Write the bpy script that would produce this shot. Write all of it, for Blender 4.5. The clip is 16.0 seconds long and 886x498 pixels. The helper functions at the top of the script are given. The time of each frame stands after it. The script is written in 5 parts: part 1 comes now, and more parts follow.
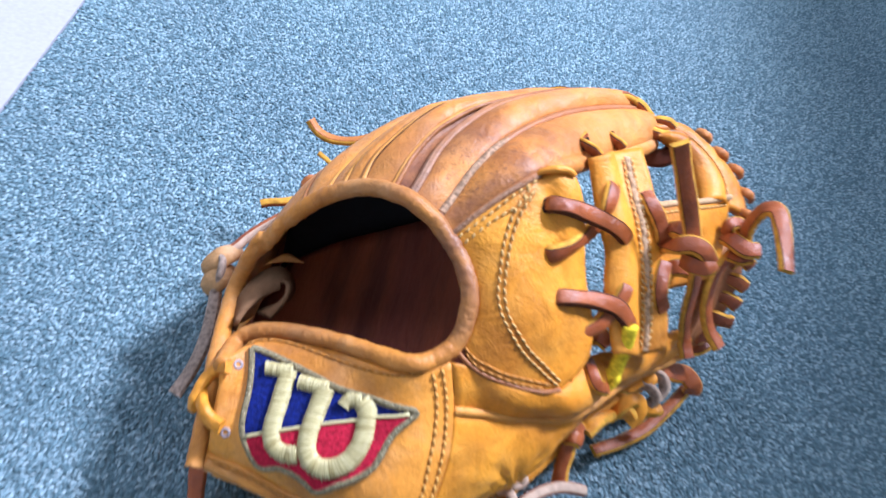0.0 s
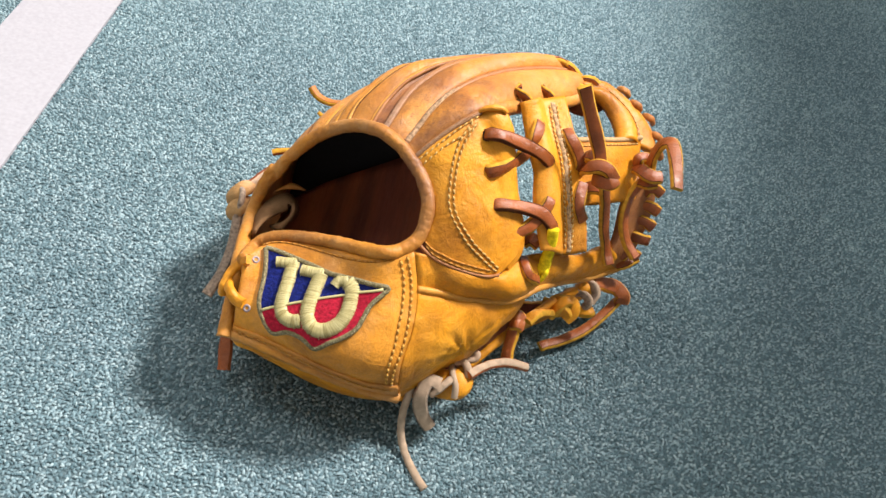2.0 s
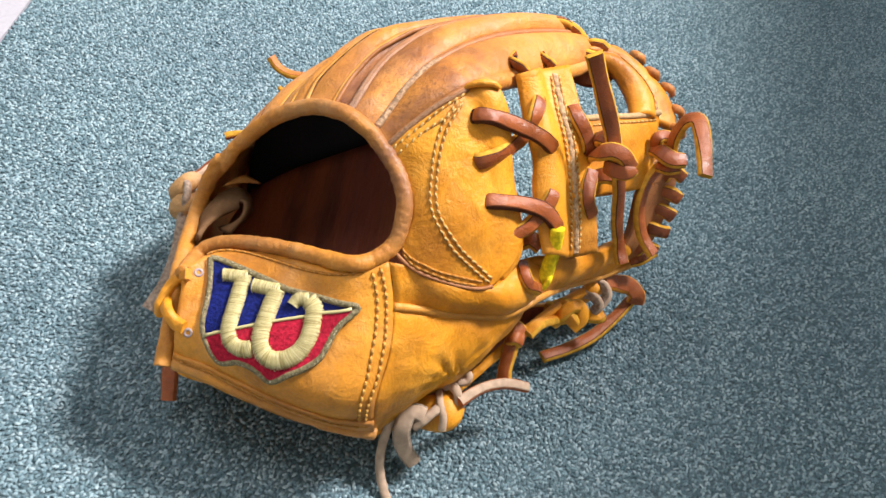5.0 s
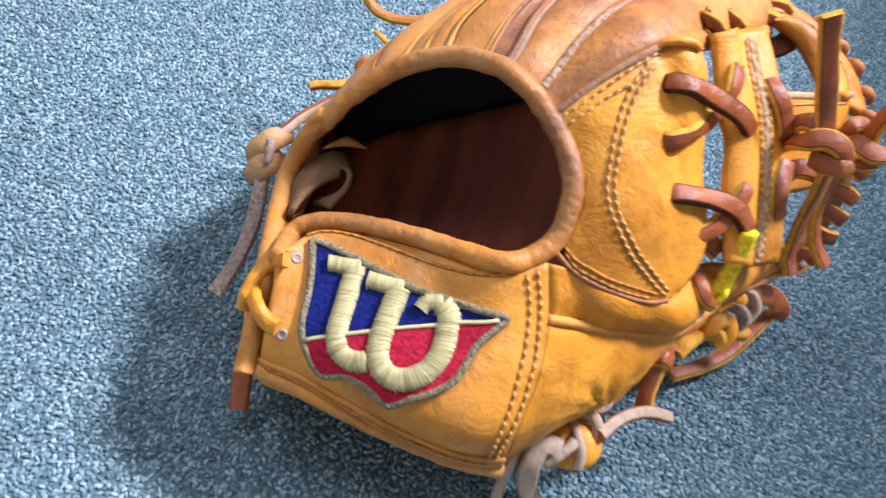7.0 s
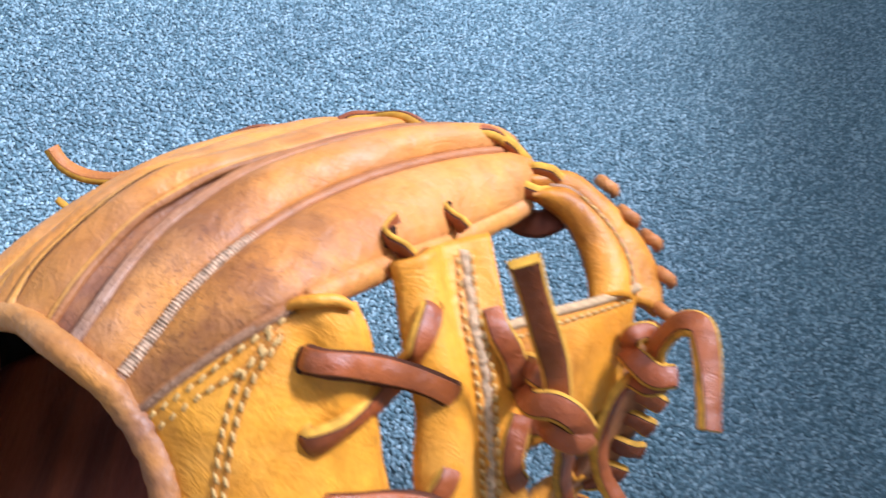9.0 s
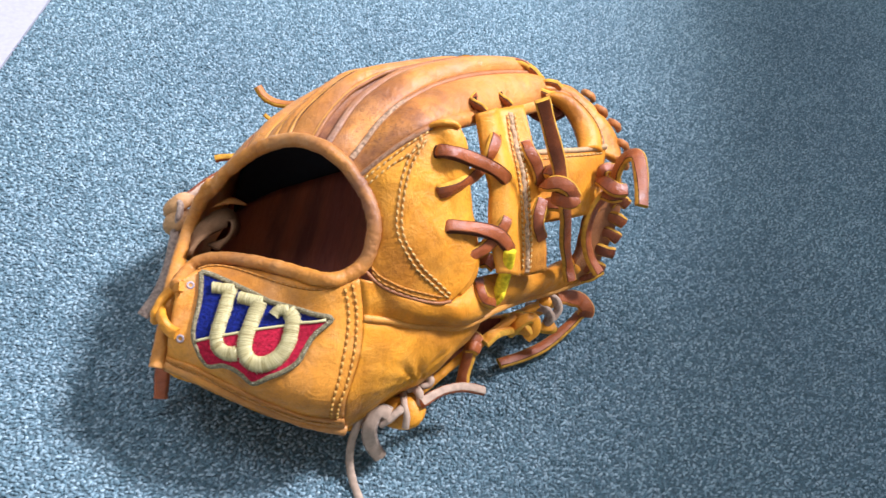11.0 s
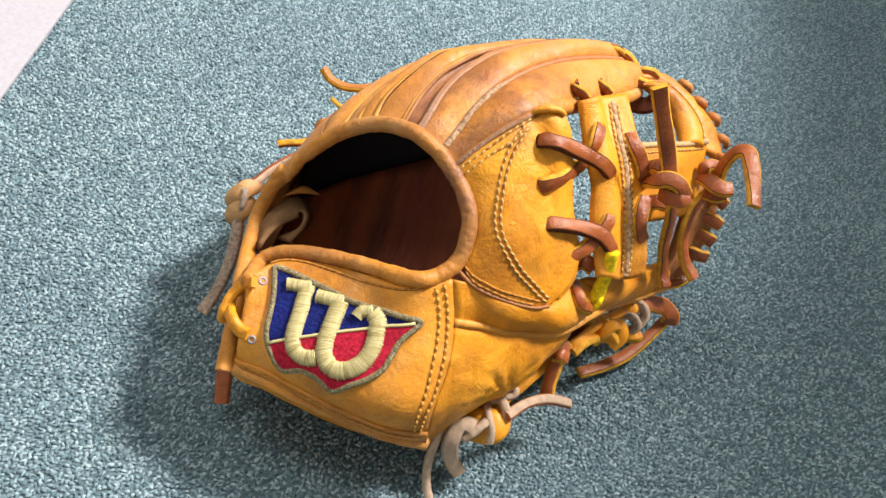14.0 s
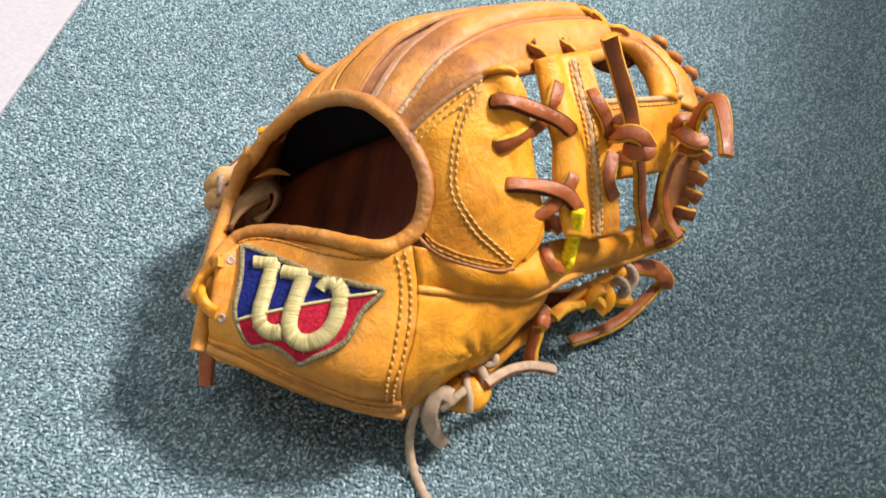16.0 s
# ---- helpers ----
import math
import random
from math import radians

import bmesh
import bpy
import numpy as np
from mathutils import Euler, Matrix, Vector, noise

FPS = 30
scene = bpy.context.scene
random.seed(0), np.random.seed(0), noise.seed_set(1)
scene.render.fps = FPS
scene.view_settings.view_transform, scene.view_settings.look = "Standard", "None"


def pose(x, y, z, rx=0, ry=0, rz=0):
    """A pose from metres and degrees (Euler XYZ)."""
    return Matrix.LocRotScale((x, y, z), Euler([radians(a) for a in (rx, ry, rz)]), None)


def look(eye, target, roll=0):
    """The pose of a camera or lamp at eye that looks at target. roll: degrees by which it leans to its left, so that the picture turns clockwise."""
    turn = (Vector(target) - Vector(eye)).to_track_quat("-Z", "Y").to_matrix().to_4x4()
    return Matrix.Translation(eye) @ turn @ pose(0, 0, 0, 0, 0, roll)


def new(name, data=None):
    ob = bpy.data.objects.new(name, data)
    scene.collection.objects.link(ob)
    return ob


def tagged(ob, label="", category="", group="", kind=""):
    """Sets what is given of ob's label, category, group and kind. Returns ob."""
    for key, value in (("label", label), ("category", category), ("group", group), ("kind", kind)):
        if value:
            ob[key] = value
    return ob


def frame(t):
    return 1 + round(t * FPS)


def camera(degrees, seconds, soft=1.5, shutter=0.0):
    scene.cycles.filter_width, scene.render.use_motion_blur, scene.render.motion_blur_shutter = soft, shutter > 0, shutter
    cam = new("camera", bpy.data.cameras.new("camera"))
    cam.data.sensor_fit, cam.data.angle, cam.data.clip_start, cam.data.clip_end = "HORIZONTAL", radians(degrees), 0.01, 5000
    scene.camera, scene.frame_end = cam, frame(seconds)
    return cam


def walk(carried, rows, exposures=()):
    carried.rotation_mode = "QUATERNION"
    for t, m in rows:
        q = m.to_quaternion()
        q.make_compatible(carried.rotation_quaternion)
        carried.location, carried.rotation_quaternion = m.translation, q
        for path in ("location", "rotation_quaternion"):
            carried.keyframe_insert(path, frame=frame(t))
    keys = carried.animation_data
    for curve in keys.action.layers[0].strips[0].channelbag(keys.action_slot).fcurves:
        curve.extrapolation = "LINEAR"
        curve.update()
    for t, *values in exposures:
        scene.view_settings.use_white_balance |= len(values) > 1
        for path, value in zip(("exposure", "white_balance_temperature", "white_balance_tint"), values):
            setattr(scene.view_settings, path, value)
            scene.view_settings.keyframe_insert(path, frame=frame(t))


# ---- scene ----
cam = camera(55.66, 16.0, shutter=0.5)
PATH = [
    (0, (-0.0123, -0.2493, 0.3556), (-0.0183, 0.0377, 0.0771), 15.53),
    (0.5, (0.0196, -0.3195, 0.3914), (0.0032, -0.0302, 0.1156), 14.38),
    (1, (0.0467, -0.3583, 0.4047), (0.0275, -0.0689, 0.1293), 13.68),
    (1.5, (0.0396, -0.3646, 0.4070), (0.0214, -0.0754, 0.1313), 13.43),
    (2, (0.0254, -0.3504, 0.4021), (0.0118, -0.0618, 0.1255), 13.84),
    (2.5, (0.0176, -0.3384, 0.3920), (0.0087, -0.0515, 0.1134), 14.41),
    (3, (0.0192, -0.3350, 0.3901), (0.0124, -0.0495, 0.1101), 14.52),
    (3.5, (0.0210, -0.3326, 0.3886), (0.0139, -0.0485, 0.1071), 14.11),
    (4, (0.0242, -0.3268, 0.3844), (0.0163, -0.0448, 0.1008), 13.41),
    (4.2, (0.0252, -0.3194, 0.3798), (0.0171, -0.0386, 0.0951), 13.08),
    (6.3, (0.0017, -0.2407, 0.3366), (0.0008, 0.0282, 0.0404), 16.79),
    (6.5, (-0.0108, -0.2439, 0.3291), (-0.0099, 0.0243, 0.0324), 17.54),
    (7, (-0.0392, -0.2354, 0.3050), (-0.0338, 0.0305, 0.0063), 19.41),
    (7.5, (-0.0576, -0.1897, 0.2886), (-0.0468, 0.0725, -0.0133), 20.52),
    (8, (-0.0564, -0.1352, 0.2817), (-0.0422, 0.1256, -0.0213), 20.47),
    (8.5, (-0.0193, -0.0908, 0.2925), (-0.0036, 0.1712, -0.0093), 19.96),
    (9, (0.0341, -0.1022, 0.3163), (0.0457, 0.1637, 0.0177), 18.35),
    (9.5, (0.0597, -0.1785, 0.3496), (0.0643, 0.0930, 0.0558), 16.71),
    (10, (0.0660, -0.2456, 0.3802), (0.0665, 0.0298, 0.0901), 15.77),
    (10.2, (0.0600, -0.2684, 0.3906), (0.0599, 0.0085, 0.1020), 15.68),
    (12.3, (0.0063, -0.3186, 0.4104), (0.0093, -0.0395, 0.1239), 15.90),
    (12.5, (0.0039, -0.3173, 0.4028), (0.0070, -0.0391, 0.1154), 16.10),
    (13, (-0.0045, -0.3035, 0.3855), (-0.0019, -0.0274, 0.0961), 16.57),
    (13.5, (-0.0006, -0.2952, 0.3826), (0.0008, -0.0183, 0.0939), 16.95),
    (14, (-0.0096, -0.2895, 0.3713), (-0.0097, -0.0121, 0.0831), 17.09),
    (14.5, (-0.0110, -0.2866, 0.3679), (-0.0140, -0.0090, 0.0799), 16.53),
    (15, (-0.0031, -0.2849, 0.3628), (-0.0130, -0.0080, 0.0743), 14.66),
    (15.5, (0.0137, -0.2817, 0.3693), (-0.0047, -0.0067, 0.0794), 12.13),
    (16, (0.0369, -0.2904, 0.3668), (0.0073, -0.0183, 0.0752), 9.07),
]
# seconds, stops, kelvin, tint: the clip's camera turns bluer at its start and close to the glove
EXPOSURES = [(0, 0.10, 4880, 17), (0.5, 0.04, 5170, 16), (1, 0.04, 5810, 11), (1.5, 0.04, 6210, 9), (4.2, 0.07, 6400, 10), (6.3, 0.07, 5420, 16), (7, 0.10, 5300, 17), (8, 0.12, 5070, 15),
             (8.5, 0.09, 5070, 14), (9, -0.05, 4970, 15), (9.5, 0.04, 4920, 18), (10.2, 0.09, 4920, 20), (12.3, 0.08, 6400, 10), (16, 0.05, 6400, 11)]
walk(cam, [(t, look(eye, target, roll)) for t, eye, target, roll in PATH], EXPOSURES)

# ---- light ----
world = bpy.data.worlds.new("room_light")
scene.world = world
world.use_nodes = True
world.node_tree.nodes["Background"].inputs[0].default_value = (0.85, 0.92, 1.0, 1)
world.node_tree.nodes["Background"].inputs[1].default_value = 0.14


def panel_lamp(name, eye, target, sx, sy, watts, color):
    data = bpy.data.lights.new(name, "AREA")
    data.shape, data.size, data.size_y, data.energy, data.color = "RECTANGLE", sx, sy, watts, color
    ob = new(name, data)
    ob.matrix_world = look(eye, target)
    return ob


panel_lamp("ceiling_lamp_right", (1.16, 0.80, 2.10), (0, 0, 0), 0.38, 0.38, 142, (1.0, 0.955, 0.885))
panel_lamp("ceiling_lamp_left", (-0.9, 0.10, 2.4), (0, 0, 0), 0.9, 0.9, 23.5, (1.0, 0.965, 0.91))


# ---- materials ----
def material(name):
    m = bpy.data.materials.new(name)
    m.use_nodes = True
    nt = m.node_tree
    return m, nt, nt.nodes["Principled BSDF"]


def node(nt, kind, **kw):
    n = nt.nodes.new(kind)
    for k, v in kw.items():
        n.inputs[k].default_value = v
    return n


def ramp(nt, src, stops):
    n = nt.nodes.new("ShaderNodeValToRGB")
    e = n.color_ramp.elements
    while len(e) < len(stops):
        e.new(0.5)
    for el, (p, c) in zip(e, stops):
        el.position, el.color = p, (*c, 1)
    nt.links.new(src, n.inputs["Fac"])
    return n.outputs["Color"]


def mix(nt, fac, a, b, mode="MIX"):
    n = nt.nodes.new("ShaderNodeMix")
    n.data_type, n.blend_type = "RGBA", mode
    for sock, v in ((n.inputs[0], fac), (n.inputs[6], a), (n.inputs[7], b)):
        if hasattr(v, "is_linked"):
            nt.links.new(v, sock)
        elif isinstance(v, tuple):
            sock.default_value = (*v, 1)
        else:
            sock.default_value = v
    return n.outputs[2]


def scaled(nt, src, k):
    n = nt.nodes.new("ShaderNodeMath")
    n.operation = "MULTIPLY"
    n.inputs[1].default_value = k
    nt.links.new(src, n.inputs[0])
    return n.outputs[0]


def add_offset(nt, src, d, size=(1, 1, 1)):
    n = nt.nodes.new("ShaderNodeMapping")
    n.inputs["Location"].default_value = (d, -d, 0.5 * d)
    n.inputs["Scale"].default_value = size
    nt.links.new(src, n.inputs["Vector"])
    return n.outputs[0]


def leather(name, base, dark, rough=0.43, grime=0.45, grain=0.25, scale=1.0, hue=(0.80, 0.36, 0.05), worn=None, pale=None, cracked=0.0, stretch=None, gloss=0.30, crack=0.6, crease=0.35):
    """Worn full-grain leather: two tones, smoky stains, pores and fine creases."""
    m, nt, bs = material(name)
    co = nt.nodes.new("ShaderNodeTexCoord").outputs["Object"]
    if stretch:
        co = add_offset(nt, co, 0.0, stretch)
    n1 = node(nt, "ShaderNodeTexNoise", Scale=28 * scale, Detail=4, Roughness=0.6)
    n2 = node(nt, "ShaderNodeTexNoise", Scale=95 * scale, Detail=6, Roughness=0.7)
    n3 = node(nt, "ShaderNodeTexNoise", Scale=900 * scale, Detail=3)
    n4 = node(nt, "ShaderNodeTexNoise", Scale=16 * scale, Detail=2)
    for n in (n1, n2, n3, n4):
        nt.links.new(co, n.inputs["Vector"])
    n2.inputs["Distortion"].default_value = 1.2
    vor = node(nt, "ShaderNodeTexVoronoi", Scale=520 * scale)
    vor.feature = "DISTANCE_TO_EDGE"
    nt.links.new(co, vor.inputs["Vector"])
    tone = ramp(nt, n4.outputs["Fac"], [(0.35, base), (0.68, hue)])
    stain = ramp(nt, n1.outputs["Fac"], [(0.44, (0, 0, 0)), (0.71, (1, 1, 1))])
    f = nt.nodes.new("ShaderNodeMath")
    f.operation = "MULTIPLY"
    f.inputs[1].default_value = grime
    nt.links.new(stain, f.inputs[0])
    c = mix(nt, f.outputs[0], tone, dark)
    scuff = ramp(nt, n2.outputs["Fac"], [(0.30, (0.78, 0.74, 0.70)), (0.52, (1, 1, 1)), (0.75, (1.06, 1.05, 1.02))])
    c = mix(nt, 0.9, c, scuff, "MULTIPLY")
    fine = ramp(nt, n3.outputs["Fac"], [(0.3, (0.88, 0.87, 0.86)), (0.6, (1.03, 1.03, 1.03))])
    c = mix(nt, 0.85, c, fine, "MULTIPLY")
    # scuffed, paler patches
    n5 = node(nt, "ShaderNodeTexNoise", Scale=42 * scale, Detail=5, Roughness=0.65, Distortion=0.6)
    nt.links.new(add_offset(nt, co, 3.7), n5.inputs["Vector"])
    c = mix(nt, scaled(nt, ramp(nt, n5.outputs["Fac"], [(0.48, (0, 0, 0)), (0.66, (1, 1, 1))]), 0.42 if pale else 0.0), c, pale or base)
    # hair-thin curling cracks: where a wandering noise crosses its middle
    hair = node(nt, "ShaderNodeTexNoise", Scale=330, Detail=1.5, Roughness=0.6, Distortion=1.0)
    nt.links.new(co, hair.inputs["Vector"])
    off = nt.nodes.new("ShaderNodeMath")
    off.operation = "SUBTRACT"
    off.inputs[1].default_value = 0.5
    nt.links.new(hair.outputs["Fac"], off.inputs[0])
    mag = nt.nodes.new("ShaderNodeMath")
    mag.operation = "ABSOLUTE"
    nt.links.new(off.outputs[0], mag.inputs[0])
    lines = ramp(nt, mag.outputs[0], [(0.006, (1, 1, 1)), (0.022, (0, 0, 0))])
    patch = ramp(nt, n1.outputs["Fac"], [(0.50, (0, 0, 0)), (0.68, (1, 1, 1))])
    if worn:
        # handled and cracked at one end, cleaner towards the other
        axis, lo, hi = worn
        if isinstance(axis, str):
            sep = nt.nodes.new("ShaderNodeSeparateXYZ")
            nt.links.new(co, sep.inputs[0])
            along = sep.outputs[axis]
        else:
            sep = nt.nodes.new("ShaderNodeVectorMath")
            sep.operation = "DISTANCE"
            sep.inputs[1].default_value = axis
            nt.links.new(co, sep.inputs[0])
            along = sep.outputs["Value"]
        y = nt.nodes.new("ShaderNodeMapRange")
        y.inputs["From Min"].default_value, y.inputs["From Max"].default_value = lo, hi
        nt.links.new(along, y.inputs["Value"])
        w = nt.nodes.new("ShaderNodeMath")
        w.operation = "MULTIPLY"
        nt.links.new(y.outputs[0], w.inputs[0])
        nt.links.new(ramp(nt, n1.outputs["Fac"], [(0.38, (0.15, 0.15, 0.15)), (0.58, (1, 1, 1))]), w.inputs[1])
        c = mix(nt, w.outputs[0], c, dark)
        lw = nt.nodes.new("ShaderNodeMath")
        lw.operation = "MULTIPLY"
        nt.links.new(lines, lw.inputs[0])
        nt.links.new(y.outputs[0], lw.inputs[1])
        c = mix(nt, scaled(nt, lw.outputs[0], crack), c, (0.085, 0.030, 0.017))
    elif cracked:
        lw = nt.nodes.new("ShaderNodeMath")
        lw.operation = "MULTIPLY"
        nt.links.new(lines, lw.inputs[0])
        nt.links.new(patch, lw.inputs[1])
        c = mix(nt, scaled(nt, lw.outputs[0], cracked), c, dark)
    nt.links.new(c, bs.inputs["Base Color"])
    r = nt.nodes.new("ShaderNodeMapRange")
    r.inputs["To Min"].default_value, r.inputs["To Max"].default_value = rough - 0.1, rough + 0.15
    nt.links.new(n2.outputs["Fac"], r.inputs["Value"])
    nt.links.new(r.outputs[0], bs.inputs["Roughness"])
    bs.inputs["Specular IOR Level"].default_value = gloss
    b1 = node(nt, "ShaderNodeBump", Strength=grain, Distance=0.0004)
    nt.links.new(vor.outputs["Distance"], b1.inputs["Height"])
    b2 = node(nt, "ShaderNodeBump", Strength=0.6, Distance=0.0012)
    nt.links.new(n2.outputs["Fac"], b2.inputs["Height"])
    nt.links.new(b1.outputs[0], b2.inputs["Normal"])
    # soft creases, drawn out along the hide
    wave = node(nt, "ShaderNodeTexNoise", Scale=70 * scale, Detail=3, Roughness=0.55, Distortion=1.6)
    nt.links.new(add_offset(nt, co, 1.3, (1.0, 0.35, 1.0)), wave.inputs["Vector"])
    b3 = node(nt, "ShaderNodeBump", Strength=crease, Distance=0.0022)
    nt.links.new(wave.outputs["Fac"], b3.inputs["Height"])
    nt.links.new(b2.outputs[0], b3.inputs["Normal"])
    nt.links.new(b3.outputs[0], bs.inputs["Normal"])
    return m


def plain(name, base, rough=0.7, bump=0.0, scale=600.0, var=0.15, gloss=0.15):
    m, nt, bs = material(name)
    co = nt.nodes.new("ShaderNodeTexCoord").outputs["Object"]
    n = node(nt, "ShaderNodeTexNoise", Scale=scale, Detail=4)
    nt.links.new(co, n.inputs["Vector"])
    lo, hi = tuple(v * (1 - var) for v in base), tuple(min(1, v * (1 + var)) for v in base)
    nt.links.new(ramp(nt, n.outputs["Fac"], [(0.3, lo), (0.7, hi)]), bs.inputs["Base Color"])
    bs.inputs["Roughness"].default_value = rough
    bs.inputs["Specular IOR Level"].default_value = gloss
    if bump:
        b = node(nt, "ShaderNodeBump", Strength=bump, Distance=0.0006)
        nt.links.new(n.outputs["Fac"], b.inputs["Height"])
        nt.links.new(b.outputs[0], bs.inputs["Normal"])
    return m


def thread_tones(name, tones):
    """Shiny embroidery thread: every strand with a tone of its own."""
    m, nt, bs = material(name)
    geo = nt.nodes.new("ShaderNodeNewGeometry")
    nt.links.new(ramp(nt, geo.outputs["Random Per Island"], tones), bs.inputs["Base Color"])
    bs.inputs["Roughness"].default_value = 0.4
    bs.inputs["Specular IOR Level"].default_value = 0.5
    return m


TAN = leather("tan_leather", (0.62, 0.220, 0.008), (0.19, 0.056, 0.008), hue=(0.80, 0.335, 0.016), grime=0.72, pale=(0.68, 0.31, 0.045), cracked=0.45)
STRAP_M = leather("strap_leather", (0.60, 0.222, 0.018), (0.21, 0.072, 0.018), hue=(0.74, 0.315, 0.036), grime=0.8, pale=(0.60, 0.30, 0.10), cracked=0.35)
FINGER = leather("finger_leather", (0.61, 0.228, 0.040), (0.15, 0.050, 0.024), grime=0.48, hue=(0.72, 0.305, 0.052), worn=((-0.006, 0.008, 0.149), 0.050, 0.010), pale=(0.60, 0.29, 0.12))
# worn gusset leather; on the thumb tip its darkness stands in for shade
FINGER_D = leather("worn_and_shaded_leather", (0.45, 0.175, 0.05), (0.18, 0.068, 0.034), grime=0.6, hue=(0.46, 0.19, 0.06), worn=("Y", 0.09, 0.01))
RIMM = leather("binding_leather", (0.50, 0.19, 0.030), (0.22, 0.090, 0.040), grime=0.6, hue=(0.61, 0.25, 0.032), worn=((-0.012, -0.020, 0.136), 0.042, 0.008), pale=(0.54, 0.29, 0.11), crack=0.45)
WELT_M = leather("welt_leather", (0.30, 0.11, 0.035), (0.13, 0.045, 0.02), hue=(0.42, 0.17, 0.05))
WELT_W = leather("worn_welt_leather", (0.34, 0.125, 0.04), (0.30, 0.175, 0.115), hue=(0.44, 0.18, 0.055), worn=("Y", 0.045, 0.0), grime=0.2)
WELT_Y = leather("light_welt_leather", (0.58, 0.24, 0.035), (0.30, 0.11, 0.03), hue=(0.66, 0.31, 0.05), pale=(0.58, 0.30, 0.10))
WELT_G = leather("worn_grey_welt", (0.30, 0.145, 0.07), (0.13, 0.055, 0.028), hue=(0.36, 0.20, 0.11), grime=0.8, scale=3.0)
RAW = plain("raw_leather_edge", (0.44, 0.28, 0.14), 0.85, 0.6, 500, 0.25)
LACE = leather("lace_leather", (0.28, 0.062, 0.011), (0.095, 0.022, 0.007), rough=0.36, grime=0.7, hue=(0.40, 0.105, 0.018), scale=1.6, gloss=0.5, crease=0.08)
LACE_D = plain("lace_edge_line", (0.07, 0.022, 0.010), 0.7, 0.0, 400, 0.3)
EDGE_Y = plain("lace_edge", (0.54, 0.27, 0.028), 0.75, 0.3, 300, 0.3)
SUEDE = plain("pale_suede", (0.44, 0.31, 0.22), 0.9, 0.5, 260, 0.16)
GREYSUEDE = plain("grey_suede", (0.32, 0.235, 0.18), 0.9, 0.9, 500, 0.4)
YELLOW = plain("yellow_thread", (0.80, 0.56, 0.01), 0.75, 1.0, 500, 0.35)
LINING = leather("dark_lining", (0.21, 0.058, 0.036), (0.07, 0.024, 0.018), grime=0.75, hue=(0.34, 0.095, 0.036), stretch=(2.2, 0.35, 0.5), gloss=0.12)
STALL_DARK = plain("stall_dark", (0.012, 0.012, 0.014), 0.8, 0.3, 300)
LACE_L = leather("light_lace_leather", (0.42, 0.14, 0.03), (0.22, 0.065, 0.015), hue=(0.52, 0.20, 0.045), scale=1.6, crease=0.08)
INNER = leather("inner_suede", (0.17, 0.075, 0.028), (0.045, 0.018, 0.009), hue=(0.29, 0.17, 0.09), rough=0.8, grime=0.8, gloss=0.06)
KNOT = leather("pale_knot_leather", (0.46, 0.235, 0.085), (0.22, 0.12, 0.06), hue=(0.56, 0.32, 0.13), rough=0.6, grime=0.6, pale=(0.50, 0.36, 0.24))
THREAD = plain("tan_thread", (0.52, 0.32, 0.11), 0.8, 0.5, 1500, 0.35)
THREAD_S = plain("ochre_thread", (0.56, 0.29, 0.065), 0.8, 0.5, 1500, 0.35)
THREAD_T = plain("brown_thread", (0.42, 0.19, 0.045), 0.8, 0.5, 1500, 0.4)
GREYTHREAD = plain("grey_thread", (0.42, 0.27, 0.15), 0.9, 1.0, 700, 0.5)
HOLE = plain("lace_hole_shadow", (0.035, 0.014, 0.008), 0.9, 0.0, 600, 0.3)
CREVICE = plain("seam_shade_and_dirt", (0.075, 0.028, 0.012), 0.9, 0.3, 300, 0.5)
CORD = plain("worn_cord", (0.40, 0.25, 0.15), 0.85, 0.8, 700, 0.5)
STITCH_SHADE = plain("stitch_shade", (0.40, 0.155, 0.022), 0.8, 0.0, 600, 0.4)
BLUE = plain("blue_embroidery", (0.006, 0.011, 0.11), 0.75, 0.9, 700, 0.5)
RED = plain("red_embroidery", (0.36, 0.010, 0.03), 0.75, 0.9, 700, 0.4)
CREAM = thread_tones("cream_satin_thread", [(0.0, (0.30, 0.22, 0.07)), (0.35, (0.51, 0.42, 0.18)), (1.0, (0.68, 0.59, 0.31))])
PATCHEDGE = plain("grey_gold_thread", (0.20, 0.16, 0.085), 0.7, 1.0, 900, 0.6)
TWIST = thread_tones("twisted_border_thread", [(0.0, (0.05, 0.038, 0.022)), (0.35, (0.20, 0.155, 0.08)), (0.7, (0.38, 0.32, 0.19)), (1.0, (0.60, 0.55, 0.40))])
METAL = plain("dull_rivet", (0.30, 0.23, 0.23), 0.4, gloss=0.6)
WHITE = plain("white_floor_stripe", (0.40, 0.375, 0.41), 0.7, 0.3, 300, 0.06)
WALL = plain("wall_paint", (0.75, 0.75, 0.73), 0.8, 0.0, 5, 0.03)


def carpet_ground():
    """The dark backing between the loops of the pile."""
    m, nt, bs = material("carpet_backing")
    co = nt.nodes.new("ShaderNodeTexCoord").outputs["Object"]
    n = node(nt, "ShaderNodeTexNoise", Scale=420, Detail=5, Roughness=0.75)
    nt.links.new(co, n.inputs["Vector"])
    c = ramp(nt, n.outputs["Fac"], [(0.3, (0.05, 0.085, 0.10)), (0.52, (0.12, 0.175, 0.20)), (0.7, (0.25, 0.32, 0.345))])
    nt.links.new(c, bs.inputs["Base Color"])
    bs.inputs["Roughness"].default_value = 0.95
    b = node(nt, "ShaderNodeBump", Strength=0.8, Distance=0.002)
    nt.links.new(n.outputs["Fac"], b.inputs["Height"])
    nt.links.new(b.outputs[0], bs.inputs["Normal"])
    return m


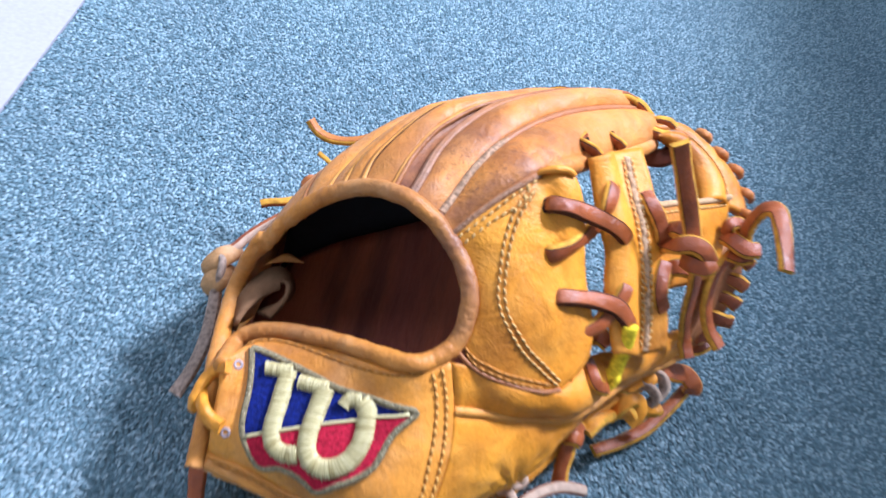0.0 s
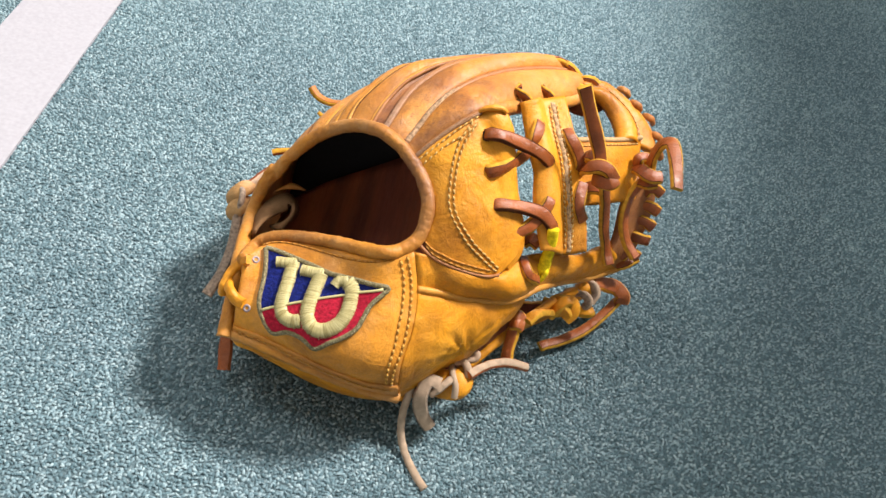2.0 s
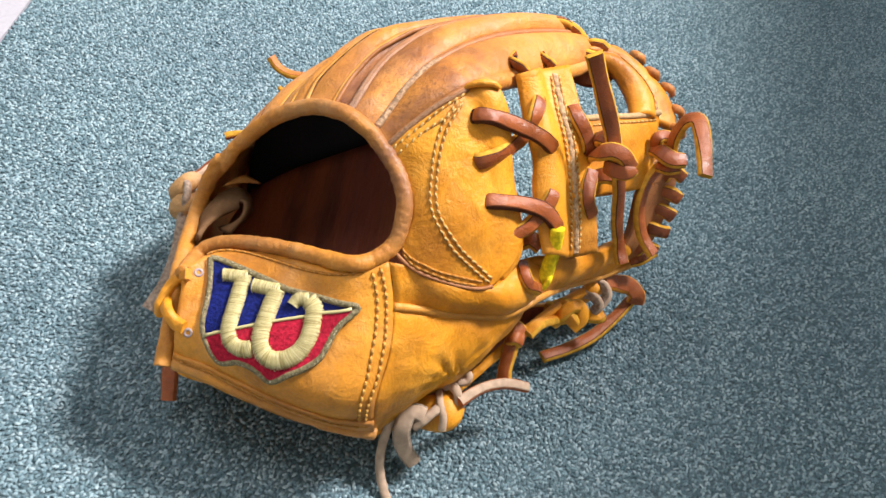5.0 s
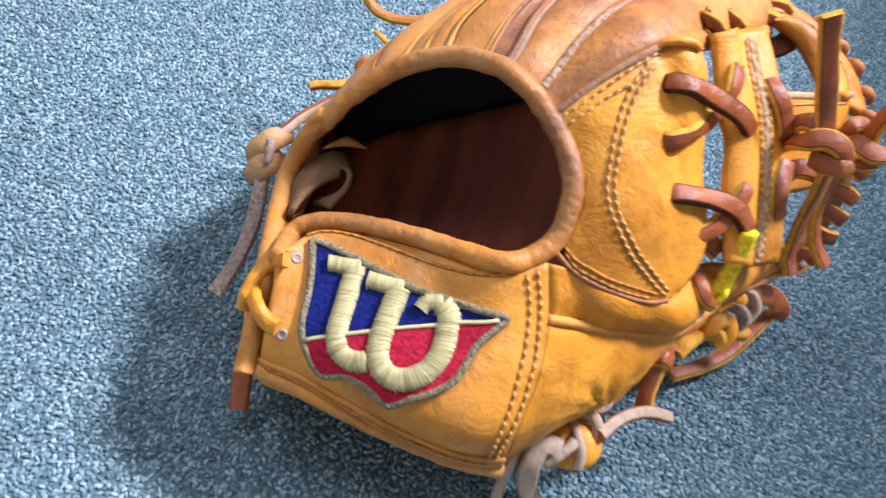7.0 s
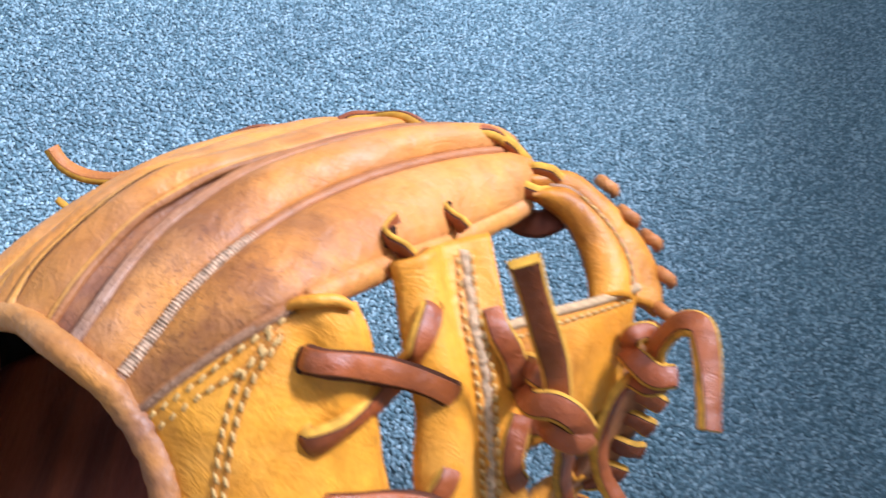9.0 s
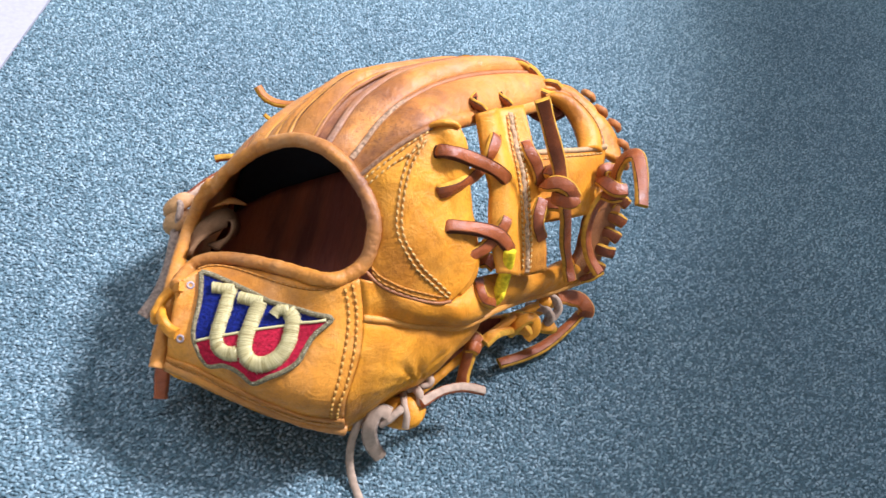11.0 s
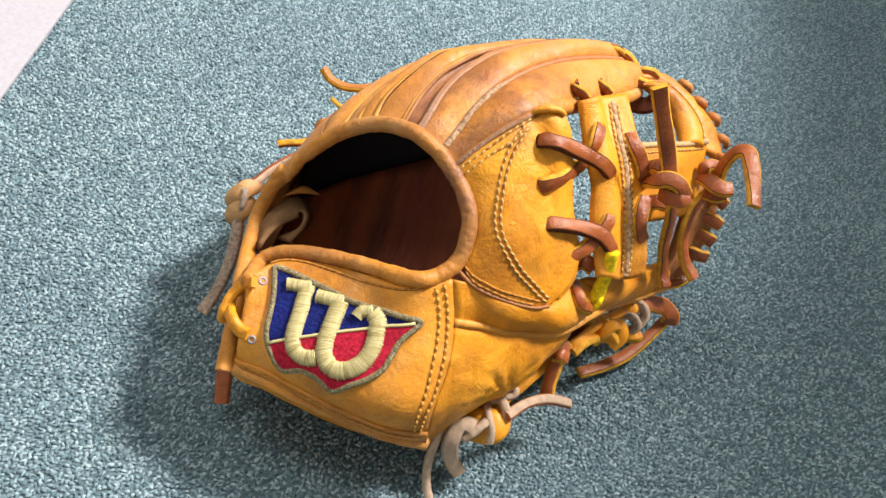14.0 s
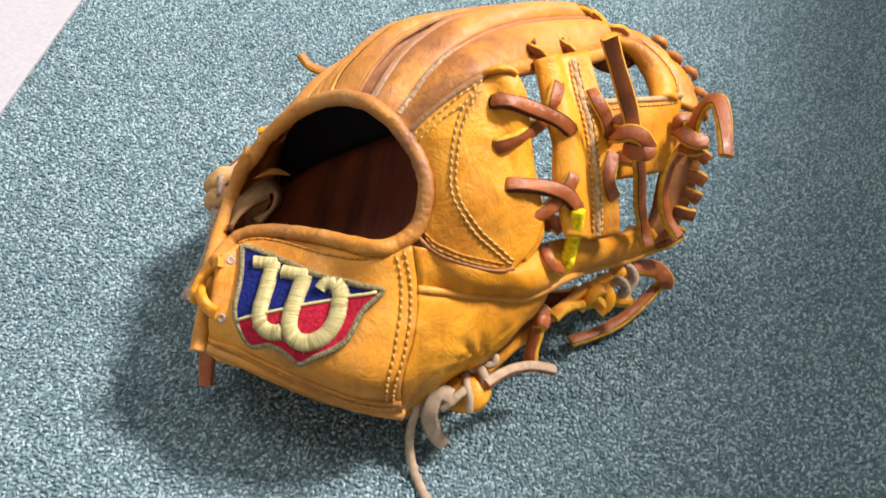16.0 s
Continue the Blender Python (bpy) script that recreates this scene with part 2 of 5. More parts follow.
def carpet_yarn():
    """Looped yarn: every loop with a tone of its own."""
    m, nt, bs = material("carpet_yarn")
    geo = nt.nodes.new("ShaderNodeNewGeometry")
    co = nt.nodes.new("ShaderNodeTexCoord").outputs["Object"]
    n = node(nt, "ShaderNodeTexNoise", Scale=1500, Detail=3, Roughness=0.7)
    n2 = node(nt, "ShaderNodeTexNoise", Scale=7, Detail=3)
    for k in (n, n2):
        nt.links.new(co, k.inputs["Vector"])
    c = ramp(nt, geo.outputs["Random Per Island"], [(0.0, (0.105, 0.165, 0.19)), (0.4, (0.20, 0.284, 0.318)), (0.75, (0.285, 0.375, 0.41)), (1.0, (0.42, 0.51, 0.54))])
    fine = ramp(nt, n.outputs["Fac"], [(0.3, (0.66, 0.66, 0.66)), (0.65, (1.2, 1.2, 1.2))])
    c = mix(nt, 0.8, c, fine, "MULTIPLY")
    c3 = ramp(nt, n2.outputs["Fac"], [(0.35, (0.92, 0.92, 0.93)), (0.65, (1.06, 1.06, 1.05))])
    c = mix(nt, 1.0, c, c3, "MULTIPLY")
    c = mix(nt, 1.0, c, (0.87, 0.89, 0.905), "MULTIPLY")
    nt.links.new(c, bs.inputs["Base Color"])
    bs.inputs["Roughness"].default_value = 0.85
    bs.inputs["Specular IOR Level"].default_value = 0.12
    return m


CARPET, YARN = carpet_ground(), carpet_yarn()


# ---- geometry helpers ----
def A(p):
    return np.array(p, float)


def spl(p, n, closed=False):
    """A smooth curve through the control points p, as n evenly spaced points."""
    p = A(p)
    if len(p) == 2:
        return p[0] + (p[1] - p[0]) * np.linspace(0, 1, n)[:, None]
    if closed:
        q = np.vstack([p[-1], p, p[0], p[1]])
    else:
        q = np.vstack([2 * p[0] - p[1], p, 2 * p[-1] - p[-2]])
    out = []
    for i in range(1, len(q) - 2):
        t = np.linspace(0, 1, 17)[:-1, None]
        a, b, c, d = q[i - 1], q[i], q[i + 1], q[i + 2]
        out.append(0.5 * (2 * b + (c - a) * t + (2 * a - 5 * b + 4 * c - d) * t**2 + (3 * b - a - 3 * c + d) * t**3))
    out.append(q[-2][None])
    o = np.vstack(out)
    s = np.r_[0, np.cumsum(np.linalg.norm(np.diff(o, axis=0), axis=1))]
    w = np.linspace(0, s[-1], n)
    return np.stack([np.interp(w, s, o[:, k]) for k in range(o.shape[1])], 1)


def unit(v):
    return v / np.maximum(np.linalg.norm(v, axis=-1, keepdims=True), 1e-9)


def normals(g):
    """Unit normals of a grid of points."""
    return unit(np.cross(np.gradient(g, axis=0), np.gradient(g, axis=1)))


def coons(bottom, top, left, right, nu, nv, bulge=0.0, side=(0, -0.5, 1)):
    """A patch over four border curves: bottom and top run with u, left and right with v (bottom to top)."""
    c0, c1, d0, d1 = spl(bottom, nu), spl(top, nu), spl(left, nv), spl(right, nv)
    u, v = np.linspace(0, 1, nu)[:, None, None], np.linspace(0, 1, nv)[None, :, None]
    g = (1 - v) * c0[:, None] + v * c1[:, None] + (1 - u) * d0[None] + u * d1[None]
    g = g - ((1 - u) * (1 - v) * c0[0] + u * v * c1[-1] + u * (1 - v) * c0[-1] + (1 - u) * v * c1[0])
    if bulge:
        n = normals(g)
        n = n * np.sign((n * A(side)).sum(-1, keepdims=True))
        g = g + n * bulge * (np.sin(np.pi * u) * np.sin(np.pi * v)) ** 0.75
    return g


def mesh_ob(name, verts, faces, mats, parent=None, label="", mi=None, smooth=True):
    me = bpy.data.meshes.new(name)
    me.from_pydata([tuple(map(float, v)) for v in verts], [], faces)
    for m in mats if isinstance(mats, (list, tuple)) else [mats]:
        me.materials.append(m)
    if mi is not None:
        me.polygons.foreach_set("material_index", mi)
    me.polygons.foreach_set("use_smooth", [smooth] * len(me.polygons))
    me.update()
    ob = new(name, me)
    if parent:
        ob.parent = parent
    if label:
        tagged(ob, label)
    return ob


def sheet(name, g, thick, mat, parent, label="", out=(0, -0.5, 1), back=None, edge=None):
    """A leather sheet over a grid of points, with its thickness below the outer side."""
    nu, nv = g.shape[:2]
    n = normals(g)
    s = np.sign((n * A(out)).sum(-1).mean()) or 1.0
    n = n * s
    verts = np.vstack([g.reshape(-1, 3), (g - n * thick).reshape(-1, 3)])
    faces, mi, k = [], [], nu * nv
    for i in range(nu - 1):
        for j in range(nv - 1):
            a, b, c, d = i * nv + j, (i + 1) * nv + j, (i + 1) * nv + j + 1, i * nv + j + 1
            f = [a, b, c, d] if s > 0 else [d, c, b, a]
            faces += [f, [x + k for x in reversed(f)]]
            mi += [0, 1]
    ring = [i * nv for i in range(nu)] + [(nu - 1) * nv + j for j in range(1, nv)]
    ring += [i * nv + nv - 1 for i in range(nu - 2, -1, -1)] + [j for j in range(nv - 2, 0, -1)]
    for a, b in zip(ring, ring[1:] + ring[:1]):
        f = [b, a, a + k, b + k]
        faces.append(f if s > 0 else f[::-1])
        mi.append(2)
    return mesh_ob(name, verts, faces, [mat, back or mat, edge or mat], parent, label, mi)


def frames_along(c, up):
    """Tangents and steady side and face directions along a curve; up: one vector, or one per control point."""
    t = unit(np.gradient(c, axis=0))
    up = A(up)
    ups = np.tile(up, (len(c), 1)) if up.ndim == 1 else spl(up, len(c))
    side = unit(np.cross(t, ups))
    for i in range(1, len(side)):
        if side[i] @ side[i - 1] < 0:
            side[i] = -side[i]
    return t, side, unit(np.cross(side, t))


def sweep(name, c, prof, up, mats, parent, label="", mi_of=None, caps=True, scale=None):
    """Sweep a closed profile of (across, out) pairs along the curve c."""
    t, side, face = frames_along(c, up)
    m, k = len(prof), len(c)
    sc = np.ones(k) if scale is None else scale
    verts = [c[i] + sc[i] * (a * side[i] + b * face[i]) for i in range(k) for a, b in prof]
    faces, mi = [], []
    for i in range(k - 1):
        for j in range(m):
            j2 = (j + 1) % m
            faces.append([i * m + j, i * m + j2, (i + 1) * m + j2, (i + 1) * m + j])
            mi.append(mi_of[j] if mi_of else 0)
    if caps:
        faces += [list(range(m))[::-1], [(k - 1) * m + j for j in range(m)]]
        mi += [1 if mi_of else 0] * 2
    return mesh_ob(name, verts, faces, mats, parent, label, mi)


def tube(name, p, r, mat, parent, label="", n=60, sides=10, flat=1.0, up=(0, 0, 1), taper=False):
    c = spl(p, n)
    prof = [(r * math.cos(a), r * flat * math.sin(a)) for a in np.linspace(0, 2 * math.pi, sides, endpoint=False)]
    sc = np.sin(np.linspace(0.12, math.pi - 0.12, n)) ** 0.35 if taper else None
    return sweep(name, c, prof, up, mat, parent, label, scale=sc)


def lace(name, p, parent, up=(0, -0.6, 0.8), w=0.0057, th=0.0029, mats=None, label="", n=44, flare=0.0007):
    """A rawhide lace cut with a slanting edge: crowned grain side, a dark line, pale edges, flesh side inwards."""
    h, q, b = w / 2, th / 2, 0.0003
    c = spl(p, n)
    t, side, face = frames_along(c, up)
    mats = (mats or [LACE, EDGE_Y]) + ([LACE_D] if mats is None else [mats[0]])
    f = min(flare, 0.25 * h)
    strips = [([(-h + b, q), (-0.5 * h, q + 0.0003), (0, q + 0.0004), (0.5 * h, q + 0.0003), (h - b, q)], 0), ([(h - b, q), (h, q - 1.4 * b)], 2),
              ([(h, q - 1.4 * b), (h + f, 0.2 * q), (h + f, -0.8 * q), (h + 0.5 * f, -q)], 1), ([(h + 0.5 * f, -q), (0, -q), (-h - 0.5 * f, -q)], 0),
              ([(-h - 0.5 * f, -q), (-h - f, -0.8 * q), (-h - f, 0.2 * q), (-h, q - 1.4 * b)], 1), ([(-h, q - 1.4 * b), (-h + b, q)], 2)]
    verts, faces, mi = [], [], []
    rnd = random.Random(int(1e5 * abs(c[0, 0] + c[-1, 1])))
    wob = 1 + 0.05 * np.sin(np.linspace(0, rnd.uniform(7, 12), n) + rnd.uniform(0, 6))
    lift = np.interp(np.linspace(0, 1, n), np.linspace(0, 1, 12), [rnd.uniform(-0.00016, 0.00016) for _ in range(12)])
    c = c + face * lift[:, None]
    for pr, m in strips:
        o, k = len(verts), len(pr)
        verts += [c[i] + wob[i] * a * side[i] + v * face[i] for i in range(n) for a, v in pr]
        for i in range(n - 1):
            for j in range(k - 1):
                faces.append([o + i * k + j, o + (i + 1) * k + j, o + (i + 1) * k + j + 1, o + i * k + j + 1])
                mi.append(m)
    for i in (0, n - 1):
        o = len(verts)
        verts += [c[i] + wob[i] * a * side[i] + v * face[i] for a, v in ((-h - f, -q), (h + f, -q), (h, q), (-h, q))]
        faces.append([o, o + 1, o + 2, o + 3])
        mi.append(1)
    return mesh_ob(name, verts, faces, mats, parent, label, mi)


def crumple(ob, amp, freq, seed=0.0):
    """Small wrinkles: move the vertices along their normals by smooth noise."""
    for v in ob.data.vertices:
        v.co += v.normal * amp * noise.noise(v.co * freq + Vector((seed, 0, 0)))
    ob.data.update()
    return ob


def stitches(name, c, nrm, parent, step=0.0032, r=0.00055, mat=None, slant=0.0, length=0.75, label=""):
    """A row of thread stitches lying on a surface along the curve c with the normals nrm."""
    c, nrm = A(c), A(nrm)
    s = np.r_[0, np.cumsum(np.linalg.norm(np.diff(c, axis=0), axis=1))]
    k = max(2, int(s[-1] / step))
    w = (np.arange(k) + 0.5) * s[-1] / k
    P = np.stack([np.interp(w, s, c[:, a]) for a in range(3)], 1)
    N = unit(np.stack([np.interp(w, s, nrm[:, a]) for a in range(3)], 1))
    T = unit(np.gradient(P, axis=0))
    verts, faces = [], []
    for p, n, t in zip(P, N, T):
        b = np.cross(n, t)
        t2 = unit(t + slant * b)
        b2 = np.cross(n, t2)
        o = len(verts)
        for f, sc, lift in ((-0.5, 0.35, -0.6), (-0.28, 1.0, 0.3), (0.28, 1.0, 0.3), (0.5, 0.35, -0.6)):
            for a in np.linspace(0, 2 * math.pi, 6, endpoint=False):
                verts.append(p + t2 * f * length * step + b2 * r * sc * math.cos(a) + n * r * (sc * math.sin(a) + lift))
        for i in range(3):
            for j in range(6):
                faces.append([o + 6 * i + j, o + 6 * i + (j + 1) % 6, o + 6 * i + 6 + (j + 1) % 6, o + 6 * i + 6 + j])
        faces += [[o + j for j in range(5, -1, -1)], [o + 18 + j for j in range(6)]]
    return mesh_ob(name, verts, faces, mat or THREAD, parent, label)


def thing(name, label, category, at=(0, 0, 0)):
    e = new(name)
    e.empty_display_size = 0.02
    e.location = at
    return tagged(e, label, category)


# ---- setting ----
def box_sheet(name, lo, hi, mat, label="", category=""):
    x0, y0, z0 = lo
    x1, y1, z1 = hi
    v = [(x0, y0, z0), (x1, y0, z0), (x1, y1, z0), (x0, y1, z0), (x0, y0, z1), (x1, y0, z1), (x1, y1, z1), (x0, y1, z1)]
    f = [[0, 3, 2, 1], [4, 5, 6, 7], [0, 1, 5, 4], [1, 2, 6, 5], [2, 3, 7, 6], [3, 0, 4, 7]]
    ob = mesh_ob(name, v, f, mat, smooth=False)
    return tagged(ob, label, category, kind="structure")


box_sheet("floor", (-3, -3, -0.03), (3, 3, 0.0), CARPET, "blue-green loop pile carpet with a white stripe", "carpet")
box_sheet("wall_north", (-3.1, 3, -0.03), (3.1, 3.1, 2.6), WALL, "plain white painted room wall", "wall")
box_sheet("wall_south", (-3.1, -3.1, -0.03), (3.1, -3, 2.6), WALL, "plain white painted room wall", "wall")
box_sheet("wall_east", (3, -3, -0.03), (3.1, 3, 2.6), WALL, "plain white painted room wall", "wall")
box_sheet("wall_west", (-3.1, -3, -0.03), (-3, 3, 2.6), WALL, "plain white painted room wall", "wall")


def add_shade_screen(line, height, thick):
    """An unseen low screen, bent in plan, added beside the carpet to shade the floor from the lamp."""
    p = A(line)
    nrm = np.stack([-np.gradient(p[:, 1]), np.gradient(p[:, 0])], 1)
    nrm = unit(nrm) * np.where(nrm[:, :1] > 0, 1, -1)
    q = p + nrm * thick
    k = len(p)
    v = [(x, y, z) for z in (0, height) for r in (p, q) for x, y in r]
    f = []
    for i in range(k - 1):
        f += [[i, i + 1, 2 * k + i + 1, 2 * k + i], [k + i + 1, k + i, 3 * k + i, 3 * k + i + 1], [2 * k + i, 2 * k + i + 1, 3 * k + i + 1, 3 * k + i], [i + 1, i, k + i, k + i + 1]]
    f += [[0, 2 * k, 3 * k, k], [k - 1, 2 * k - 1, 4 * k - 1, 3 * k - 1]]
    ob = mesh_ob("shade_screen", v, f, WALL, smooth=False)
    return tagged(ob, "unseen low white screen added to shade the carpet", "wall", kind="structure")


# added out of view: its plan sets the shade's edge on the carpet
add_shade_screen([(0.49, 0.933), (0.495, 0.733), (0.495, 0.573), (0.492, 0.447), (0.463, 0.307), (0.432, 0.207), (0.413, 0.087), (0.4, -0.267)], 0.70, 0.05)
box_sheet("ceiling", (-3.1, -3.1, 2.6), (3.1, 3.1, 2.7), WALL, "plain white ceiling", "ceiling")

STRIPE_DIR = unit(A((-0.035, 0.244, 0)))
STRIPE_OUT = A((-STRIPE_DIR[1], STRIPE_DIR[0], 0))


def stripe():
    o = A((-0.291, 0.016, 0))
    v = []
    for z in (0.0, 0.0022):
        for a, b in ((-2.9, 0), (2.9, 0), (2.9, 0.072), (-2.9, 0.072)):
            v.append(o + a * STRIPE_DIR + b * STRIPE_OUT + A((0, 0, z)))
    f = [[3, 2, 1, 0], [4, 5, 6, 7], [0, 1, 5, 4], [1, 2, 6, 5], [2, 3, 7, 6], [3, 0, 4, 7]]
    ob = mesh_ob("floor_stripe", v, f, WHITE, smooth=False)
    bm = bmesh.new()
    bm.from_mesh(ob.data)
    bmesh.ops.recalc_face_normals(bm, faces=bm.faces)
    bm.to_mesh(ob.data)
    bm.free()
    return tagged(ob, "white stripe laid into the blue-green carpet", "floor marking", kind="structure")


stripe()


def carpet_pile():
    """Short loops of yarn, one beside the other, over the fan of floor before the camera; open along the white stripe.
    """
    rng = np.random.default_rng(7)
    step = 0.0019
    gx, gy = np.meshgrid(np.arange(-0.62, 0.66, step), np.arange(-0.27, 0.98, step), indexing="ij")
    x = (gx + rng.uniform(-0.5, 0.5, gx.shape) * step).ravel()
    y = (gy + rng.uniform(-0.5, 0.5, gy.shape) * step).ravel()
    # only the fan of floor in front of the camera, wider with distance
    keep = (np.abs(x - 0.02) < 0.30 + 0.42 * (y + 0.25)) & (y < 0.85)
    across = (x + 0.291) * STRIPE_OUT[0] + (y - 0.016) * STRIPE_OUT[1]
    keep &= (across < -0.0008) | (across > 0.0728)
    x, y = x[keep], y[keep]
    k = len(x)
    turn = rng.normal(0.55, 0.55, k) + np.where(rng.random(k) < 0.25, 1.3, 0)
    ln, wd, ht = rng.uniform(0.0009, 0.0018, k), rng.uniform(0.0005, 0.00085, k), rng.uniform(0.0008, 0.0020, k)
    prof = np.array([(-1, 0, -0.2), (-0.45, -1, 0.35), (-0.5, 0, 1.0), (-0.45, 1, 0.35), (0.45, -1, 0.35), (0.5, 0, 0.9), (0.45, 1, 0.35), (1, 0, -0.2)])
    lx, ly, lz = prof[:, 0] * ln[:, None], prof[:, 1] * wd[:, None], prof[:, 2] * ht[:, None]
    lx = lx + rng.normal(0, 0.00018, lx.shape)
    lz = lz + rng.normal(0, 0.00018, lz.shape)
    c, s = np.cos(turn)[:, None], np.sin(turn)[:, None]
    v = np.stack([x[:, None] + lx * c - ly * s, y[:, None] + lx * s + ly * c, np.maximum(lz, -0.0006) + 0.0002], -1).reshape(-1, 3)
    tri = np.array([(0, 2, 1), (0, 3, 2), (1, 2, 5), (1, 5, 4), (2, 3, 6), (2, 6, 5), (4, 5, 7), (5, 6, 7)])
    f = (tri[None] + (np.arange(k) * 8)[:, None, None]).reshape(-1)
    me = bpy.data.meshes.new("carpet_pile")
    me.vertices.add(len(v))
    me.vertices.foreach_set("co", v.ravel())
    me.loops.add(len(f))
    me.loops.foreach_set("vertex_index", f.astype(np.int32))
    me.polygons.add(len(f) // 3)
    me.polygons.foreach_set("loop_start", np.arange(0, len(f), 3, dtype=np.int32))
    me.polygons.foreach_set("use_smooth", np.ones(len(f) // 3, dtype=bool))
    me.materials.append(YARN)
    me.update(calc_edges=True)
    me.validate()
    return tagged(new("carpet_pile", me), "short looped blue-green yarn of the carpet", "carpet pile", kind="stuff")


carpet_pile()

# ---- the glove ----
glove = thing("baseball_glove", "worn tan leather baseball glove lying palm down on the carpet", "baseball glove")

# border curves of the leather panels, in metres
RIM = [(-0.086, -0.0919, 0.0516), (-0.0884, -0.0762, 0.0612), (-0.0914, -0.0597, 0.0724), (-0.0967, -0.036, 0.0718), (-0.0996, -0.0174, 0.0725),
       (-0.095, -0.0104, 0.0888), (-0.0882, -0.0063, 0.1007), (-0.0785, -0.0026, 0.1139), (-0.0679, -0.0005, 0.1253), (-0.0533, -0.0009, 0.1354),
       (-0.0368, -0.0096, 0.1439), (-0.0247, -0.0137, 0.1417), (-0.0162, -0.0176, 0.1371), (-0.0081, -0.0242, 0.1323), (-0.0024, -0.0328, 0.1259),
       (-0.0011, -0.0402, 0.1181), (-0.0029, -0.0461, 0.112)]
STRAP_TOP = [(-0.0025, -0.0471, 0.1111), (-0.0086, -0.0526, 0.1082), (-0.0172, -0.0567, 0.107), (-0.0323, -0.0512, 0.1), (-0.0454, -0.0469, 0.0946),
             (-0.0587, -0.0435, 0.0891), (-0.072, -0.0413, 0.0833), (-0.0835, -0.0414, 0.0767), (-0.0884, -0.047, 0.0734), (-0.0866, -0.0636, 0.081)]
STRAP_LEFT = [(-0.0863, -0.0625, 0.083), (-0.0848, -0.074, 0.0745), (-0.0826, -0.0848, 0.067), (-0.0822, -0.0878, 0.049)]
STRAP_RIGHT = [(-0.002, -0.0525, 0.1092), (0.0029, -0.0601, 0.0977), (0.0062, -0.0696, 0.0875), (0.0072, -0.0781, 0.0789), (0.0066, -0.0901, 0.0633), (0.0086, -0.0882, 0.0359)]
STRAP_BOT = [(-0.0822, -0.0878, 0.049), (-0.062, -0.091, 0.05), (-0.046, -0.094, 0.05), (-0.025, -0.095, 0.047), (-0.006, -0.093, 0.042), (0.0086, -0.0882, 0.0359)]
STRAP_UP = [(-0.0863, -0.0625, 0.083), (-0.078, -0.049, 0.0835), (-0.0587, -0.0475, 0.0885), (-0.0323, -0.0545, 0.0985), (-0.0172, -0.059, 0.105), (-0.002, -0.0525, 0.1092)]
SEAM_PAD = [(-0.0164, -0.0172, 0.1376), (-0.0068, -0.0085, 0.1476), (0.0022, -0.0001, 0.1548), (0.0104, 0.0085, 0.1582)]
PAD_RIGHT = [(0.0237, 0.0125, 0.1599), (0.0278, 0.0089, 0.1556), (0.0315, 0.005, 0.1484), (0.0357, -0.001, 0.1378), (0.0408, -0.0083, 0.1266),
             (0.046, -0.0153, 0.1187), (0.0496, -0.0213, 0.112), (0.0491, -0.0296, 0.1056), (0.0457, -0.0363, 0.1027), (0.0419, -0.0425, 0.0999)]
PAD_BOT = [(-0.0019, -0.0473, 0.1109), (0.0059, -0.0501, 0.1073), (0.014, -0.0513, 0.1055), (0.0258, -0.0488, 0.1017), (0.036, -0.0458, 0.0997), (0.0419, -0.0425, 0.0999)]
WELT = [(0.004, -0.0621, 0.094), (0.0151, -0.0566, 0.0901), (0.0268, -0.0518, 0.0861), (0.0385, -0.0464, 0.0829), (0.0502, -0.0404, 0.0809), (0.0592, -0.0302, 0.0784),
        (0.0656, -0.0212, 0.0773), (0.0803, 0.0043, 0.0624), (0.1004, 0.0331, 0.0453), (0.1177, 0.0518, 0.0412)]
THUMB_TOP = [(0.0419, -0.0425, 0.0999), (0.0485, -0.0249, 0.0954), (0.0543, -0.0147, 0.0926), (0.0636, -0.0101, 0.0936), (0.0773, 0.0009, 0.0866), (0.0953, 0.0278, 0.0706), (0.1059, 0.0352, 0.0704)]
HEEL_BOT = [(0.0093, -0.0887, 0.0357), (0.0158, -0.0785, 0.036), (0.0256, -0.0648, 0.0371), (0.0388, -0.0516, 0.0382), (0.0453, -0.0403, 0.0423), (0.0503, -0.03, 0.0466), (0.057, -0.0196, 0.0514), (0.0608, -0.0242, 0.0694)]


# finger lines from the opening's rim to the tips, from the index finger's edge round to the little finger
INDEX_EDGE = [(-0.0164, -0.0172, 0.1376), (-0.0068, -0.0085, 0.1476), (0.0022, -0.0001, 0.1548), (0.0104, 0.0085, 0.1582), (0.0212, 0.0240, 0.1550), (0.0301, 0.0385, 0.1500), (0.0418, 0.0572, 0.1419), (0.0525, 0.0733, 0.1371), (0.0634, 0.0904, 0.1334)]
INDEX_MIDDLE = [(-0.0225, -0.0135, 0.1410), (-0.0185, -0.0030, 0.1455), (-0.0144, 0.0077, 0.1510), (-0.0090, 0.0195, 0.1545), (-0.0015, 0.0340, 0.1555), (0.0080, 0.0490, 0.1550), (0.0200, 0.0660, 0.1520), (0.0350, 0.0850, 0.1465), (0.0511, 0.1022, 0.1400), (0.0570, 0.1080, 0.1350)]
